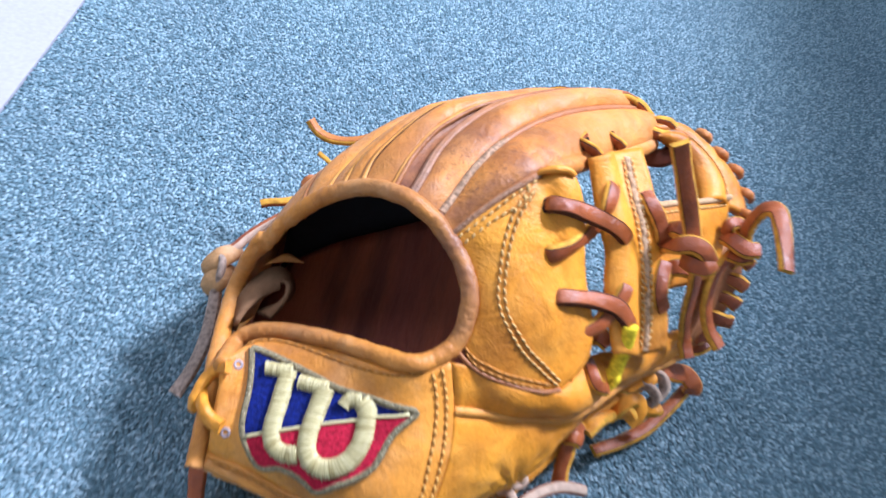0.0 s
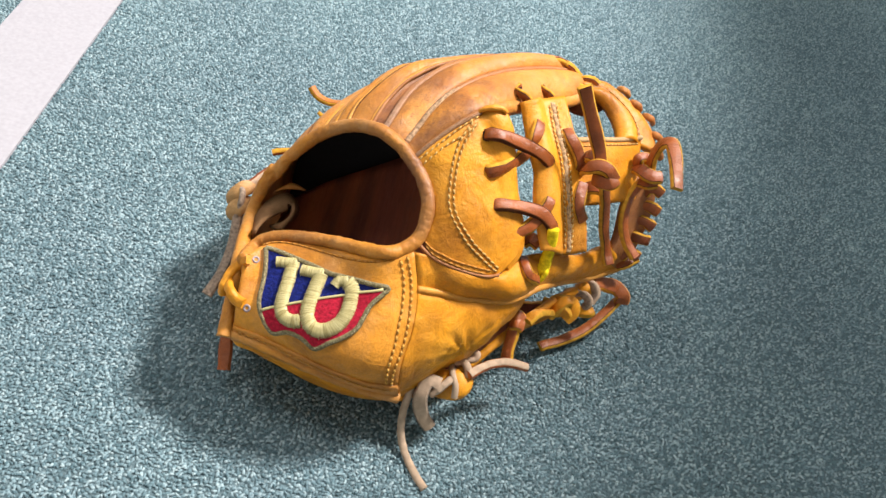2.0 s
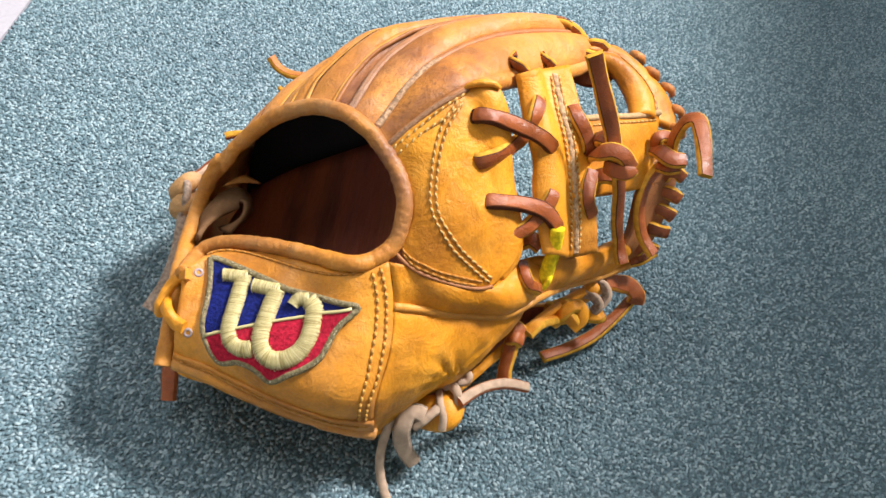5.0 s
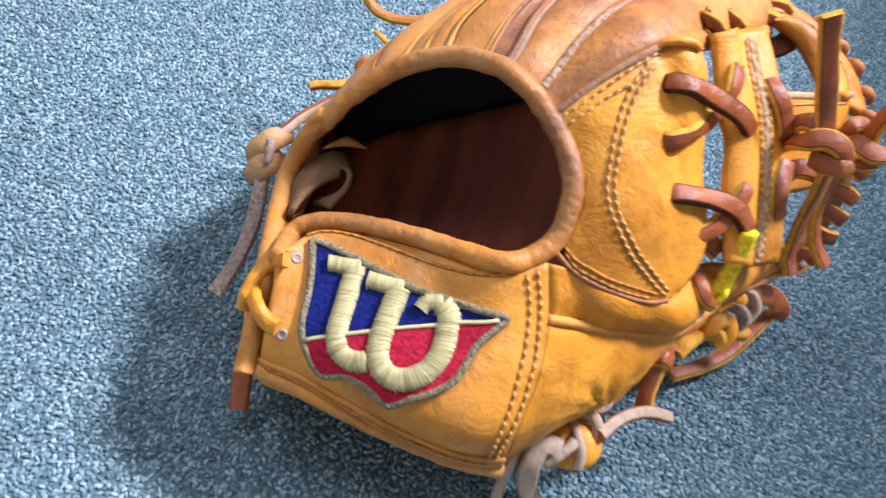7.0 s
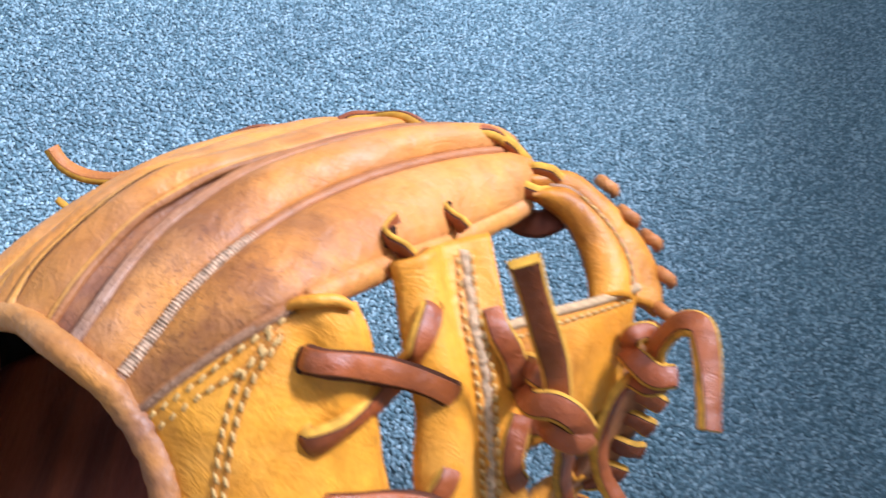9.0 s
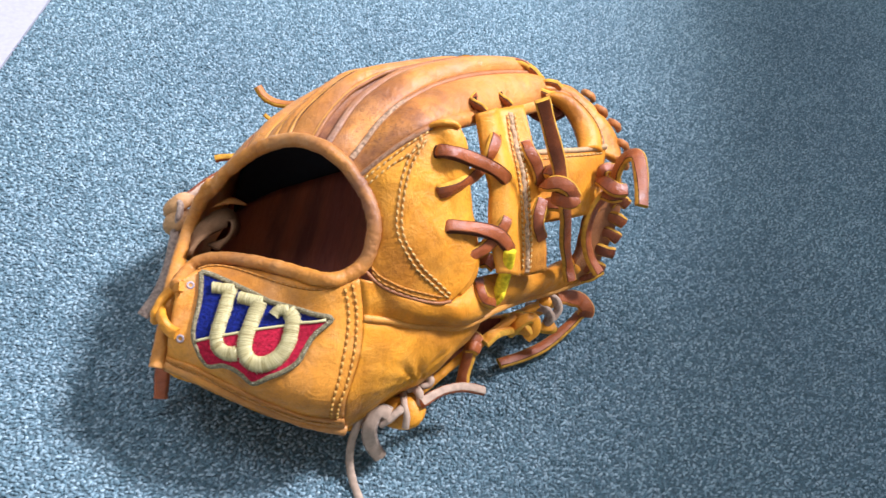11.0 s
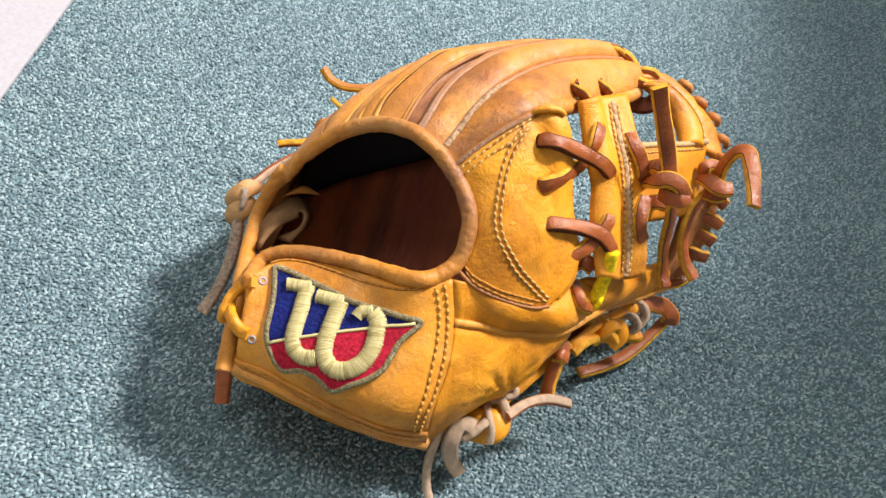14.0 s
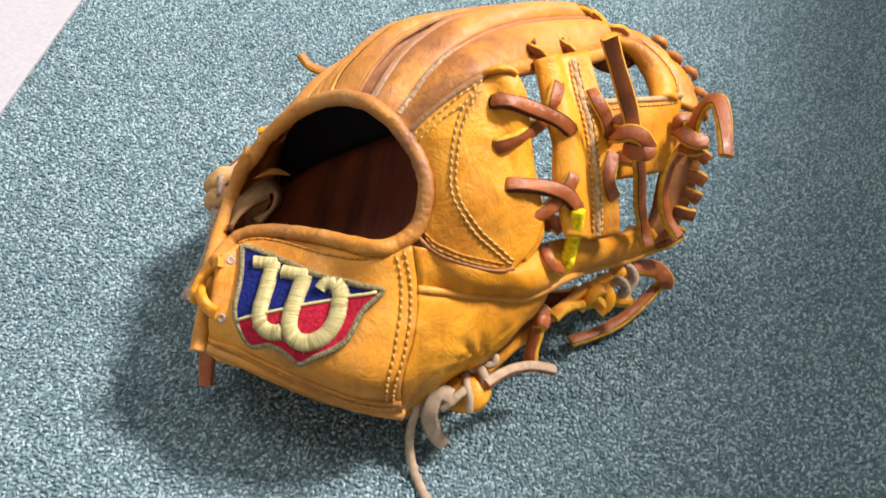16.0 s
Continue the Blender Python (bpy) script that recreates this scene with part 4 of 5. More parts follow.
def row(name, g, uv, parent, mat=None, groove=0.0006, **kw):
    c, nn = on(g, uv, 80, 0.0002)
    # flat darker strip under the thread: shade of the stitch gaps as colour
    tube("stitch_shade", c, groove, STITCH_SHADE, parent, n=80, sides=6, flat=0.3, up=nn[::8])
    return stitches(name, c, nn, parent, mat=mat or THREAD, **kw)


def tube_k(name, p, parent, r=0.002, mat=None, flat=1.0, n=40, label="", taper=False):
    return crumple(tube(name, p, r, mat, parent, label, n=n, sides=12, flat=flat, up=(0, -0.6, 0.8), taper=taper), 0.12 * r, 0.7 / r)


SHIELD = [(0.142, 0.948), (0.232, 0.893), (0.353, 0.845), (0.462, 0.82), (0.539, 0.807), (0.654, 0.817), (0.769, 0.827), (0.853, 0.814), (0.828, 0.766), (0.794, 0.716), (0.767, 0.655), (0.746, 0.585), (0.717, 0.499), (0.665, 0.431), (0.596, 0.372), (0.526, 0.312), (0.474, 0.325), (0.42, 0.335), (0.355, 0.326), (0.28, 0.279), (0.237, 0.304), (0.199, 0.359), (0.166, 0.422), (0.156, 0.495), (0.163, 0.647), (0.157, 0.794)]
RED_PART = [(0.187, 0.405), (0.332, 0.482), (0.52, 0.61), (0.7, 0.733), (0.833, 0.802), (0.828, 0.766), (0.794, 0.716), (0.767, 0.655), (0.746, 0.585), (0.717, 0.499), (0.665, 0.431), (0.596, 0.372), (0.526, 0.312), (0.474, 0.325), (0.42, 0.335), (0.355, 0.326), (0.28, 0.279), (0.237, 0.304), (0.199, 0.359)]
STROKE_A = [(0.318, 0.801), (0.307, 0.669), (0.295, 0.541), (0.295, 0.457), (0.327, 0.406), (0.379, 0.4), (0.42, 0.419)]
SERIF_A = [(0.222, 0.805), (0.276, 0.803), (0.336, 0.812)]
STROKE_B = [(0.486, 0.773), (0.464, 0.654), (0.447, 0.542), (0.449, 0.457), (0.488, 0.412), (0.552, 0.419), (0.615, 0.476), (0.653, 0.572), (0.668, 0.673), (0.671, 0.752), (0.648, 0.785)]
SERIF_B = [(0.374, 0.767), (0.437, 0.773), (0.502, 0.783)]
SERIF_C = [(0.571, 0.727), (0.594, 0.77), (0.647, 0.793)]
ROW_STRAP_A = [(0.925, 0.975), (0.931, 0.849), (0.925, 0.711), (0.918, 0.572), (0.925, 0.44), (0.925, 0.302), (0.925, 0.176)]
ROW_STRAP_B = [(0.962, 0.987), (0.969, 0.855), (0.969, 0.704), (0.969, 0.553), (0.975, 0.415), (0.962, 0.277), (0.956, 0.132)]
ROW_STRAP_TOP = [(0.119, 1.0), (0.245, 0.994), (0.415, 0.969), (0.591, 0.956), (0.704, 0.962), (0.811, 0.981), (0.906, 0.994)]
ROW_STRAP_BOT = [(0.069, 0.069), (0.283, 0.113), (0.516, 0.201), (0.736, 0.208), (0.918, 0.082)]
RIVETS = [(0.082, 0.887), (0.075, 0.415)]
PAD_ROW_A = [(0.038, 0.943), (0.27, 0.95), (0.497, 0.969), (0.717, 0.981)]
PAD_ROW_B = [(0.05, 0.874), (0.277, 0.906), (0.491, 0.918), (0.66, 0.943)]
PAD_ROW_C = [(0.642, 0.969), (0.465, 0.893), (0.346, 0.774), (0.27, 0.616), (0.226, 0.447), (0.296, 0.314), (0.44, 0.195), (0.673, 0.113), (0.925, 0.038)]
PAD_ROW_D = [(0.673, 0.95), (0.503, 0.874), (0.39, 0.761), (0.314, 0.61), (0.283, 0.453), (0.333, 0.327), (0.478, 0.214), (0.704, 0.132), (0.912, 0.063)]
PAD_ROW_E = [(0.05, 0.0), (0.239, 0.057), (0.415, 0.05), (0.635, 0.05), (0.849, 0.044)]
PAD_ROW_F = [(0.094, 0.0), (0.226, 0.025), (0.39, 0.025), (0.616, 0.019), (0.824, 0.019)]
WEB_ROW_A = [(0.673, 0.05), (0.635, 0.145), (0.597, 0.289), (0.585, 0.434), (0.591, 0.579), (0.585, 0.755), (0.572, 0.962)]
WEB_ROW_B = [(0.799, 0.05), (0.774, 0.151), (0.742, 0.296), (0.748, 0.44), (0.742, 0.585), (0.73, 0.761), (0.717, 0.969)]
WEB_ROW_G = [(0.748, 0.038), (0.711, 0.151), (0.679, 0.289), (0.667, 0.44), (0.667, 0.585), (0.66, 0.761), (0.66, 0.981)]
CROSS_ROW = [(0.088, 0.906), (0.346, 0.906), (0.623, 0.918), (0.956, 0.912)]
TOP_ROW = [(0.30, 0.44), (0.50, 0.43), (0.70, 0.43), (0.93, 0.42)]


for uv in (ROW_STRAP_A, ROW_STRAP_B):
    row("stitching", strap_g, uv, glove, step=0.0034, r=0.0007, slant=0.2, length=0.8, mat=THREAD_S)
row("stitching", strap_g, ROW_STRAP_TOP, glove, step=0.0036, r=0.0004, mat=THREAD_T)
row("stitching", band_g, [(0.03, 0.72), (0.3, 0.76), (0.6, 0.76), (0.97, 0.72)], glove, step=0.0036, r=0.00045, mat=THREAD_T)
for uv in (PAD_ROW_A, PAD_ROW_B, PAD_ROW_C, PAD_ROW_D):
    row("stitching", pad_g, uv, glove, step=0.0033, r=0.0005, slant=0.3, length=0.86)
for uv in (PAD_ROW_E, PAD_ROW_F):
    row("stitching", pad_g, uv, glove, step=0.0034, r=0.0004, mat=THREAD_T)
for uv, sl in ((WEB_ROW_A, 0.35), (WEB_ROW_B, -0.35)):
    row("stitching", web_g, uv, glove, step=0.0029, r=0.00055, slant=sl, length=0.85, groove=0.0006)
c, nn = on(web_g, WEB_ROW_G, 60, 0.0002)
crumple(tube("seam_cord", c, 0.0013, GREYTHREAD, glove, "worn grey leather edge along the web seam", n=120, flat=0.45, up=(0, -0.6, 0.8)), 0.0006, 500)
tube("crosspiece_edge", cross[:, -1], 0.0015, RAW, glove, "pale raw leather edge of the crosspiece", n=40, sides=8)
row("stitching", cross, CROSS_ROW, glove, step=0.0032, r=0.0005)
row("stitching", top, TOP_ROW, glove, step=0.0034, r=0.0005)
c, nn = on(top, [(0.12, 0.56), (0.40, 0.56), (0.70, 0.56), (0.97, 0.56)], 40, 0.0002)
tube("welt", c, 0.0010, WELT_G, glove, "worn grey seam along the web's top edge", n=60, sides=8)


def uv_patch(name, uv, lift, mat, parent, label="", cuts=2):
    """A flat cloth piece of the given outline laid on the strap."""
    bm = bmesh.new()
    vs = [bm.verts.new((u, v, 0)) for u, v in uv]
    bm.faces.new(vs)
    bmesh.ops.triangulate(bm, faces=bm.faces[:])
    for _ in range(cuts):
        bmesh.ops.subdivide_edges(bm, edges=bm.edges[:], cuts=1, use_grid_fill=True)
    bm.verts.index_update()
    q = A([v.co[:2] for v in bm.verts])
    faces = [[v.index for v in f.verts] for f in bm.faces]
    bm.free()
    hi = np.vstack([on(strap_g, [tuple(p)], 1, lift)[0] for p in q])
    lo = np.vstack([on(strap_g, [tuple(p)], 1, lift - 0.0012)[0] for p in q])
    k = len(q)
    count = {}
    for f in faces:
        for a, b in zip(f, f[1:] + f[:1]):
            count[(a, b)] = 1
    rim = [[b, a, a + k, b + k] for a, b in count if (b, a) not in count]
    allf = faces + [[x + k for x in reversed(f)] for f in faces] + rim
    ob = mesh_ob(name, np.vstack([hi, lo]), allf, mat, parent, label, smooth=False)
    bm = bmesh.new()
    bm.from_mesh(ob.data)
    bmesh.ops.recalc_face_normals(bm, faces=bm.faces)
    bm.to_mesh(ob.data)
    bm.free()
    return ob


emblem = uv_patch("emblem", SHIELD, 0.0013, BLUE, glove, "embroidered shield emblem in blue, red and cream")
uv_patch("emblem_field", RED_PART, 0.0019, RED, emblem, "red embroidered lower field")
c, nn = on(strap_g, SHIELD + SHIELD[:1], 160, 0.0016)
prof = [(0.0013 * math.cos(a), 0.0008 * math.sin(a)) for a in np.linspace(0, 2 * math.pi, 8, endpoint=False)]
sweep("emblem_border", c, prof, nn[::8], PATCHEDGE, emblem, "grey and gold stitched border", caps=False)
stitches("border_stitching", c, nn, emblem, step=0.0014, r=0.0006, mat=TWIST, slant=1.3, length=1.7)
c, nn = on(strap_g, [RED_PART[k] for k in range(5)], 40, 0.0022)
sweep("emblem_line", c, [(0.0007 * math.cos(a), 0.0005 * math.sin(a)) for a in np.linspace(0, 2 * math.pi, 6, endpoint=False)], nn[::4], CREAM, emblem, "cream dividing line")


def satin(uv, half, height, name="emblem_stroke", n=160, lift=0.0014):
    """A raised satin-stitched stroke: single threads arched from edge to edge over a padded core, with frayed ends."""
    c, nn = on(strap_g, uv, n, lift)
    t, side, face = frames_along(c, nn[::16])
    rnd = random.Random(len(uv) + int(1000 * uv[0][0]))
    prof = [(0.86 * half * math.copysign(abs(math.cos(a)) ** 0.7, math.cos(a)), 0.86 * height * math.sin(a)) for a in np.linspace(0, 2 * math.pi, 14, endpoint=False)]
    stroke = sweep(name, c, prof, nn[::16], CREAM, emblem, "raised cream satin-stitched curve")
    length = np.linalg.norm(np.diff(c, axis=0), axis=1).sum()
    k = int(length / 0.00013)
    verts, faces = [], []
    for i in range(k):
        f = (i + rnd.uniform(-0.4, 0.4)) / k * (n - 1)
        j = int(min(max(f, 0), n - 2))
        q = min(max(f - j, 0), 1)
        m = c[j] * (1 - q) + c[j + 1] * q
        r, wd = rnd.uniform(0.00011, 0.00018), 1 + rnd.gauss(0, 0.02)
        ends = (1 + abs(rnd.gauss(0, 0.06)) + (rnd.uniform(0.05, 0.25) if rnd.random() < 0.05 else 0), 1 + abs(rnd.gauss(0, 0.06)))
        skew, o, steps = rnd.gauss(0.10, 0.07), len(verts), 7
        for a in range(steps + 1):
            e = math.cos(math.pi * a / steps)
            e2 = e * (ends[0] if e > 0 else ends[1])
            x = math.copysign(abs(e2) ** 0.8, e2) * half * wd
            z = height * wd * max(0.0, 1 - abs(e) ** 2.4) ** 0.5 - 0.0002
            base = m + side[j] * x + t[j] * skew * x + face[j] * z
            verts += [base - t[j] * r, base + face[j] * r * 1.3, base + t[j] * r]
        for a in range(steps):
            u = o + 3 * a
            faces += [[u, u + 1, u + 4, u + 3], [u + 1, u + 2, u + 5, u + 4]]
    mesh_ob("satin_thread", verts, faces, CREAM, emblem)
    return stroke


satin(STROKE_A, 0.0034, 0.0024)
satin(SERIF_A, 0.0027, 0.0023)
satin(STROKE_B, 0.0036, 0.0026)
satin(SERIF_B, 0.0028, 0.0024)
satin(SERIF_C, 0.0026, 0.0023)

for uv in RIVETS:
    c, nn = on(strap_g, [uv], 1, 0.0)
    c, nn = c[0], nn[0]
    a = unit(np.cross(nn, A((0, 0, 1))))
    b = np.cross(nn, a)
    vs, fs = [], []
    for rr, hh in ((0.0021, 0.0000), (0.0018, 0.0005), (0.0011, 0.0005), (0.0008, -0.0003)):
        for t in np.linspace(0, 2 * math.pi, 14, endpoint=False):
            vs.append(c + a * rr * math.cos(t) + b * rr * math.sin(t) + nn * hh)
    for i in range(3):
        for j in range(14):
            fs.append([14 * i + j, 14 * i + (j + 1) % 14, 14 * i + 14 + (j + 1) % 14, 14 * i + 14 + j])
    fs.append([42 + j for j in range(14)])
    mesh_ob("eyelet", vs, fs, METAL, glove, "small dull metal eyelet")


def slit(p, n_out, w=0.0042, h=0.0020):
    """A dark disc laid on the leather for a punched lace hole, the hole's shade in its colour."""
    n_out = unit(A(n_out))
    a = unit(np.cross(n_out, A((0.2, 0.1, 1))))
    b = np.cross(n_out, a)
    vs, fs = [A(p) + n_out * 0.0002], []
    for rr, hh in ((0.75, 0.0004), (1.0, 0.0001)):
        vs += [A(p) + a * w * rr * math.cos(t) + b * h * rr * math.sin(t) + n_out * hh for t in np.linspace(0, 2 * math.pi, 12, endpoint=False)]
    for j in range(12):
        k = (j + 1) % 12
        fs += [[0, 1 + j, 1 + k], [1 + j, 13 + j, 13 + k, 1 + k]]
    return mesh_ob("lace_hole", vs, fs, [HOLE], glove)


def tip_lace(path, lift):
    """A lace over the finger tips: path of (u, v) over the finger shell, both ends tucked in."""
    p = []
    for k, (u, v) in enumerate(path):
        q = shell(u)[int(v * (NV - 1))]
        p.append(q + unit(q - SHELL_MID) * (lift if 0 < k < len(path) - 1 else -0.003))
    return lace("finger_lace", p, glove, up=(0.25, 0.55, 0.8), w=0.0048, label="brown lace over the finger tips")


tip_lace([(3.35, 0.84), (3.10, 0.90), (2.90, 0.94), (2.62, 0.95), (2.35, 0.96)], 0.0022)
tip_lace([(1.75, 0.86), (1.50, 0.91), (1.15, 0.95), (0.80, 0.98), (0.45, 0.99)], 0.0022)
tip_lace([(4.45, 0.70), (4.28, 0.73), (4.05, 0.75), (3.80, 0.78)], 0.0014)
lace("web_lace", [(0.0185, 0.0036, 0.1483), (0.0172, -0.0001, 0.1527), (0.0223, -0.0009, 0.1544), (0.0303, 0.0030, 0.1512), (0.0404, 0.0069, 0.1465), (0.0475, 0.0090, 0.1426), (0.0524, 0.0114, 0.1373), (0.0522, 0.0151, 0.1332)], glove, up=[(-0.94, 0.15, -0.31), (-0.12, -0.58, 0.81), (-0.10, -0.58, 0.81), (-0.09, -0.58, 0.81), (-0.09, -0.58, 0.81), (-0.05, -0.58, 0.81), (-0.03, -0.60, 0.80), (0.64, 0.32, -0.70)], mats=[LACE, LACE_D], label="dark brown crossed web lace")
lace("web_lace", [(0.0217, -0.0070, 0.1379), (0.0223, -0.0130, 0.1391), (0.0277, -0.0099, 0.1405), (0.0344, 0.0012, 0.1395), (0.0396, 0.0134, 0.1398), (0.0413, 0.0172, 0.1467), (0.0418, 0.0259, 0.1490), (0.0394, 0.0298, 0.1456)], glove, up=[(-0.85, -0.49, -0.22), (0.18, -0.96, 0.22), (0.24, -0.93, 0.26), (0.32, -0.89, 0.33), (0.36, -0.84, 0.41), (0.39, -0.77, 0.50), (0.39, -0.74, 0.55), (0.06, 0.97, 0.26)])
lace("web_lace", [(0.0319, -0.0182, 0.1220), (0.0303, -0.0215, 0.1271), (0.0369, -0.0193, 0.1271), (0.0460, -0.0151, 0.1250), (0.0559, -0.0122, 0.1216), (0.0631, -0.0121, 0.1147), (0.0627, -0.0087, 0.1102)], glove, up=[(-0.95, -0.32, -0.00), (-0.17, -0.42, 0.90), (-0.18, -0.42, 0.90), (-0.16, -0.42, 0.90), (-0.07, -0.45, 0.89), (-0.01, -0.50, 0.87), (0.72, 0.01, -0.69)], mats=[LACE, LACE_D])
lace("web_lace", [(0.0401, -0.0211, 0.1100), (0.0407, -0.0269, 0.1124), (0.0455, -0.0223, 0.1134), (0.0507, -0.0175, 0.1156), (0.0553, -0.0102, 0.1194), (0.0576, -0.0030, 0.1243), (0.0558, 0.0013, 0.1207)], glove, up=[(-0.71, -0.68, -0.15), (0.17, -0.89, 0.41), (0.17, -0.89, 0.41), (0.21, -0.86, 0.46), (0.26, -0.81, 0.52), (0.27, -0.79, 0.55), (0.26, 0.80, 0.54)])
lace("web_lace", [(0.0574, 0.0359, 0.1432), (0.0606, 0.0303, 0.1427), (0.0660, 0.0280, 0.1374), (0.0695, 0.0252, 0.1323), (0.0702, 0.0253, 0.1271)], glove, up=[(0.15, -0.58, 0.80), (0.15, -0.58, 0.80), (0.18, -0.61, 0.77), (0.23, -0.68, 0.69), (0.26, -0.76, 0.59)])
lace("web_lace", [(0.0736, 0.0195, 0.1238), (0.0735, 0.0122, 0.1202), (0.0749, 0.0078, 0.1156), (0.0788, 0.0083, 0.1079)], glove, up=[(0.17, -0.75, 0.64), (0.16, -0.72, 0.67), (0.14, -0.67, 0.73), (0.12, -0.63, 0.77)])
lace("web_lace", [(0.0573, 0.0220, 0.1807), (0.0621, 0.0221, 0.1714), (0.0691, 0.0217, 0.1587), (0.0755, 0.0207, 0.1472), (0.0796, 0.0161, 0.1390)], glove, up=[(0.03, -0.80, 0.61), (0.02, -0.78, 0.62), (0.01, -0.76, 0.65), (-0.00, -0.75, 0.66), (-0.01, -0.74, 0.67)], w=0.0062, label="loose brown lace end standing up from the web knot")
lace("web_lace", [(0.0717, 0.0270, 0.1288), (0.0716, 0.0292, 0.1333), (0.0725, 0.0215, 0.1419), (0.0767, 0.0200, 0.1414)], glove, up=[(-0.48, -0.69, 0.54), (-0.45, -0.64, 0.62), (-0.24, -0.58, 0.78), (-0.13, -0.60, 0.79)])
lace("web_lace", [(0.0720, 0.0251, 0.1280), (0.0728, 0.0149, 0.1383), (0.0776, 0.0130, 0.1426), (0.0828, 0.0114, 0.1427), (0.0877, 0.0113, 0.1378)], glove, up=[(-0.33, -0.57, 0.76), (-0.32, -0.57, 0.76), (-0.26, -0.57, 0.78), (-0.11, -0.61, 0.78), (-0.05, -0.65, 0.76)], w=0.0060, label="brown lace knot on the web")
lace("web_lace", [(0.0775, 0.0136, 0.1333), (0.0808, 0.0102, 0.1352), (0.0854, 0.0085, 0.1366), (0.0880, 0.0116, 0.1383)], glove, up=[(-0.26, -0.90, 0.34), (-0.24, -0.91, 0.35), (-0.12, -0.91, 0.39), (-0.01, -0.88, 0.48)], w=0.0065)
lace("web_lace", [(0.0749, 0.0196, 0.1156), (0.0766, 0.0189, 0.1219), (0.0812, 0.0194, 0.1241), (0.0868, 0.0214, 0.1223)], glove, up=[(-0.44, -0.59, 0.68), (-0.39, -0.56, 0.73), (-0.27, -0.54, 0.79), (-0.22, -0.55, 0.81)], w=0.0065)
lace("web_lace", [(0.0832, 0.0105, 0.1349), (0.0885, 0.0160, 0.1172), (0.0942, 0.0212, 0.0965), (0.1007, 0.0248, 0.0785), (0.1048, 0.0198, 0.0717)], glove, up=[(0.41, -0.66, 0.63), (0.41, -0.65, 0.64), (0.40, -0.62, 0.68), (0.38, -0.53, 0.76), (0.35, -0.48, 0.81)], label="brown lace end hanging from the web knot")
tube_k("yellow_tie", [(0.0634, -0.0142, 0.1158), (0.0644, -0.0156, 0.1083), (0.0647, -0.0173, 0.1003), (0.0649, -0.0195, 0.0907), (0.0646, -0.0197, 0.0862)], glove, r=0.0032, mat=YELLOW, flat=0.7, n=30, label="fuzzy yellow cord tied to the web lace")
tube_k("yellow_tie", [(0.0615, -0.0172, 0.0906), (0.0622, -0.0210, 0.0871), (0.0650, -0.0231, 0.0858), (0.0666, -0.0219, 0.0902), (0.0668, -0.0187, 0.0919)], glove, r=0.0014, mat=YELLOW, n=30)
lace("thumb_lace", [(0.0530, -0.0191, 0.0937), (0.0547, -0.0269, 0.0966), (0.0581, -0.0301, 0.0938), (0.0631, -0.0253, 0.0871)], glove, up=[(0.06, -0.55, 0.83), (0.06, -0.55, 0.83), (0.00, -0.50, 0.87), (-0.10, -0.45, 0.89)], w=0.0046)
lace("thumb_lace", [(0.0521, -0.0090, 0.0975), (0.0549, -0.0111, 0.1019), (0.0595, -0.0133, 0.1008)], glove, up=[(-0.28, -0.48, 0.83), (-0.14, -0.48, 0.86), (-0.05, -0.51, 0.86)], w=0.006)
lace("finger_lace", [(0.0271, 0.0465, 0.1549), (0.0253, 0.0413, 0.1550), (0.0265, 0.0377, 0.1566), (0.0294, 0.0370, 0.1562), (0.0332, 0.0363, 0.1544)], glove, up=[(-0.29, 0.87, -0.39), (-0.27, -0.96, 0.05), (-0.23, -0.97, 0.05), (-0.28, -0.96, 0.06), (-0.33, -0.94, 0.07)], w=0.0042, th=0.0018)
lace("finger_lace", [(0.0402, 0.0696, 0.1466), (0.0378, 0.0646, 0.1468), (0.0391, 0.0606, 0.1480), (0.0419, 0.0599, 0.1475), (0.0453, 0.0592, 0.1458)], glove, up=[(-0.30, 0.91, -0.27), (-0.37, -0.93, 0.07), (-0.30, -0.95, 0.04), (-0.31, -0.95, 0.04), (-0.36, -0.93, 0.06)], w=0.0042, th=0.0018)
lace("finger_lace", [(0.0586, 0.0951, 0.1357), (0.0607, 0.0909, 0.1372), (0.0642, 0.0903, 0.1374), (0.0681, 0.0926, 0.1365)], glove, up=[(-0.29, -0.96, 0.01), (-0.22, -0.98, 0.00), (-0.12, -0.99, 0.00), (-0.09, -1.00, 0.01)], w=0.0045)
lace("finger_lace", [(0.0617, 0.0998, 0.1365), (0.0638, 0.0986, 0.1391), (0.0674, 0.0990, 0.1391), (0.0710, 0.0986, 0.1377)], glove, up=[(0.14, -0.99, 0.09), (0.01, -1.00, 0.02), (-0.23, -0.97, -0.01), (-0.34, -0.94, 0.01)], w=0.005)
lace("finger_lace", [(0.0463, 0.1088, 0.1395), (0.0496, 0.1039, 0.1420), (0.0546, 0.1033, 0.1403), (0.0585, 0.1049, 0.1363)], glove, up=[(-0.14, -0.99, -0.02), (-0.23, -0.97, -0.02), (-0.36, -0.93, 0.02), (-0.44, -0.89, 0.06)], w=0.005)
# dark strip added under the index fingertip, its colour standing in for shade
lace("finger_lace", [(0.0577, 0.0937, 0.1254), (0.0640, 0.0891, 0.1258), (0.0701, 0.0887, 0.1272), (0.0749, 0.0930, 0.1300)], glove, up=[(-0.06, -0.66, 0.75), (-0.13, -0.64, 0.75), (-0.30, -0.64, 0.71), (-0.39, -0.66, 0.64)], w=0.008, mats=[LINING, LINING], label="dark strip standing in for the shade under the index fingertip")
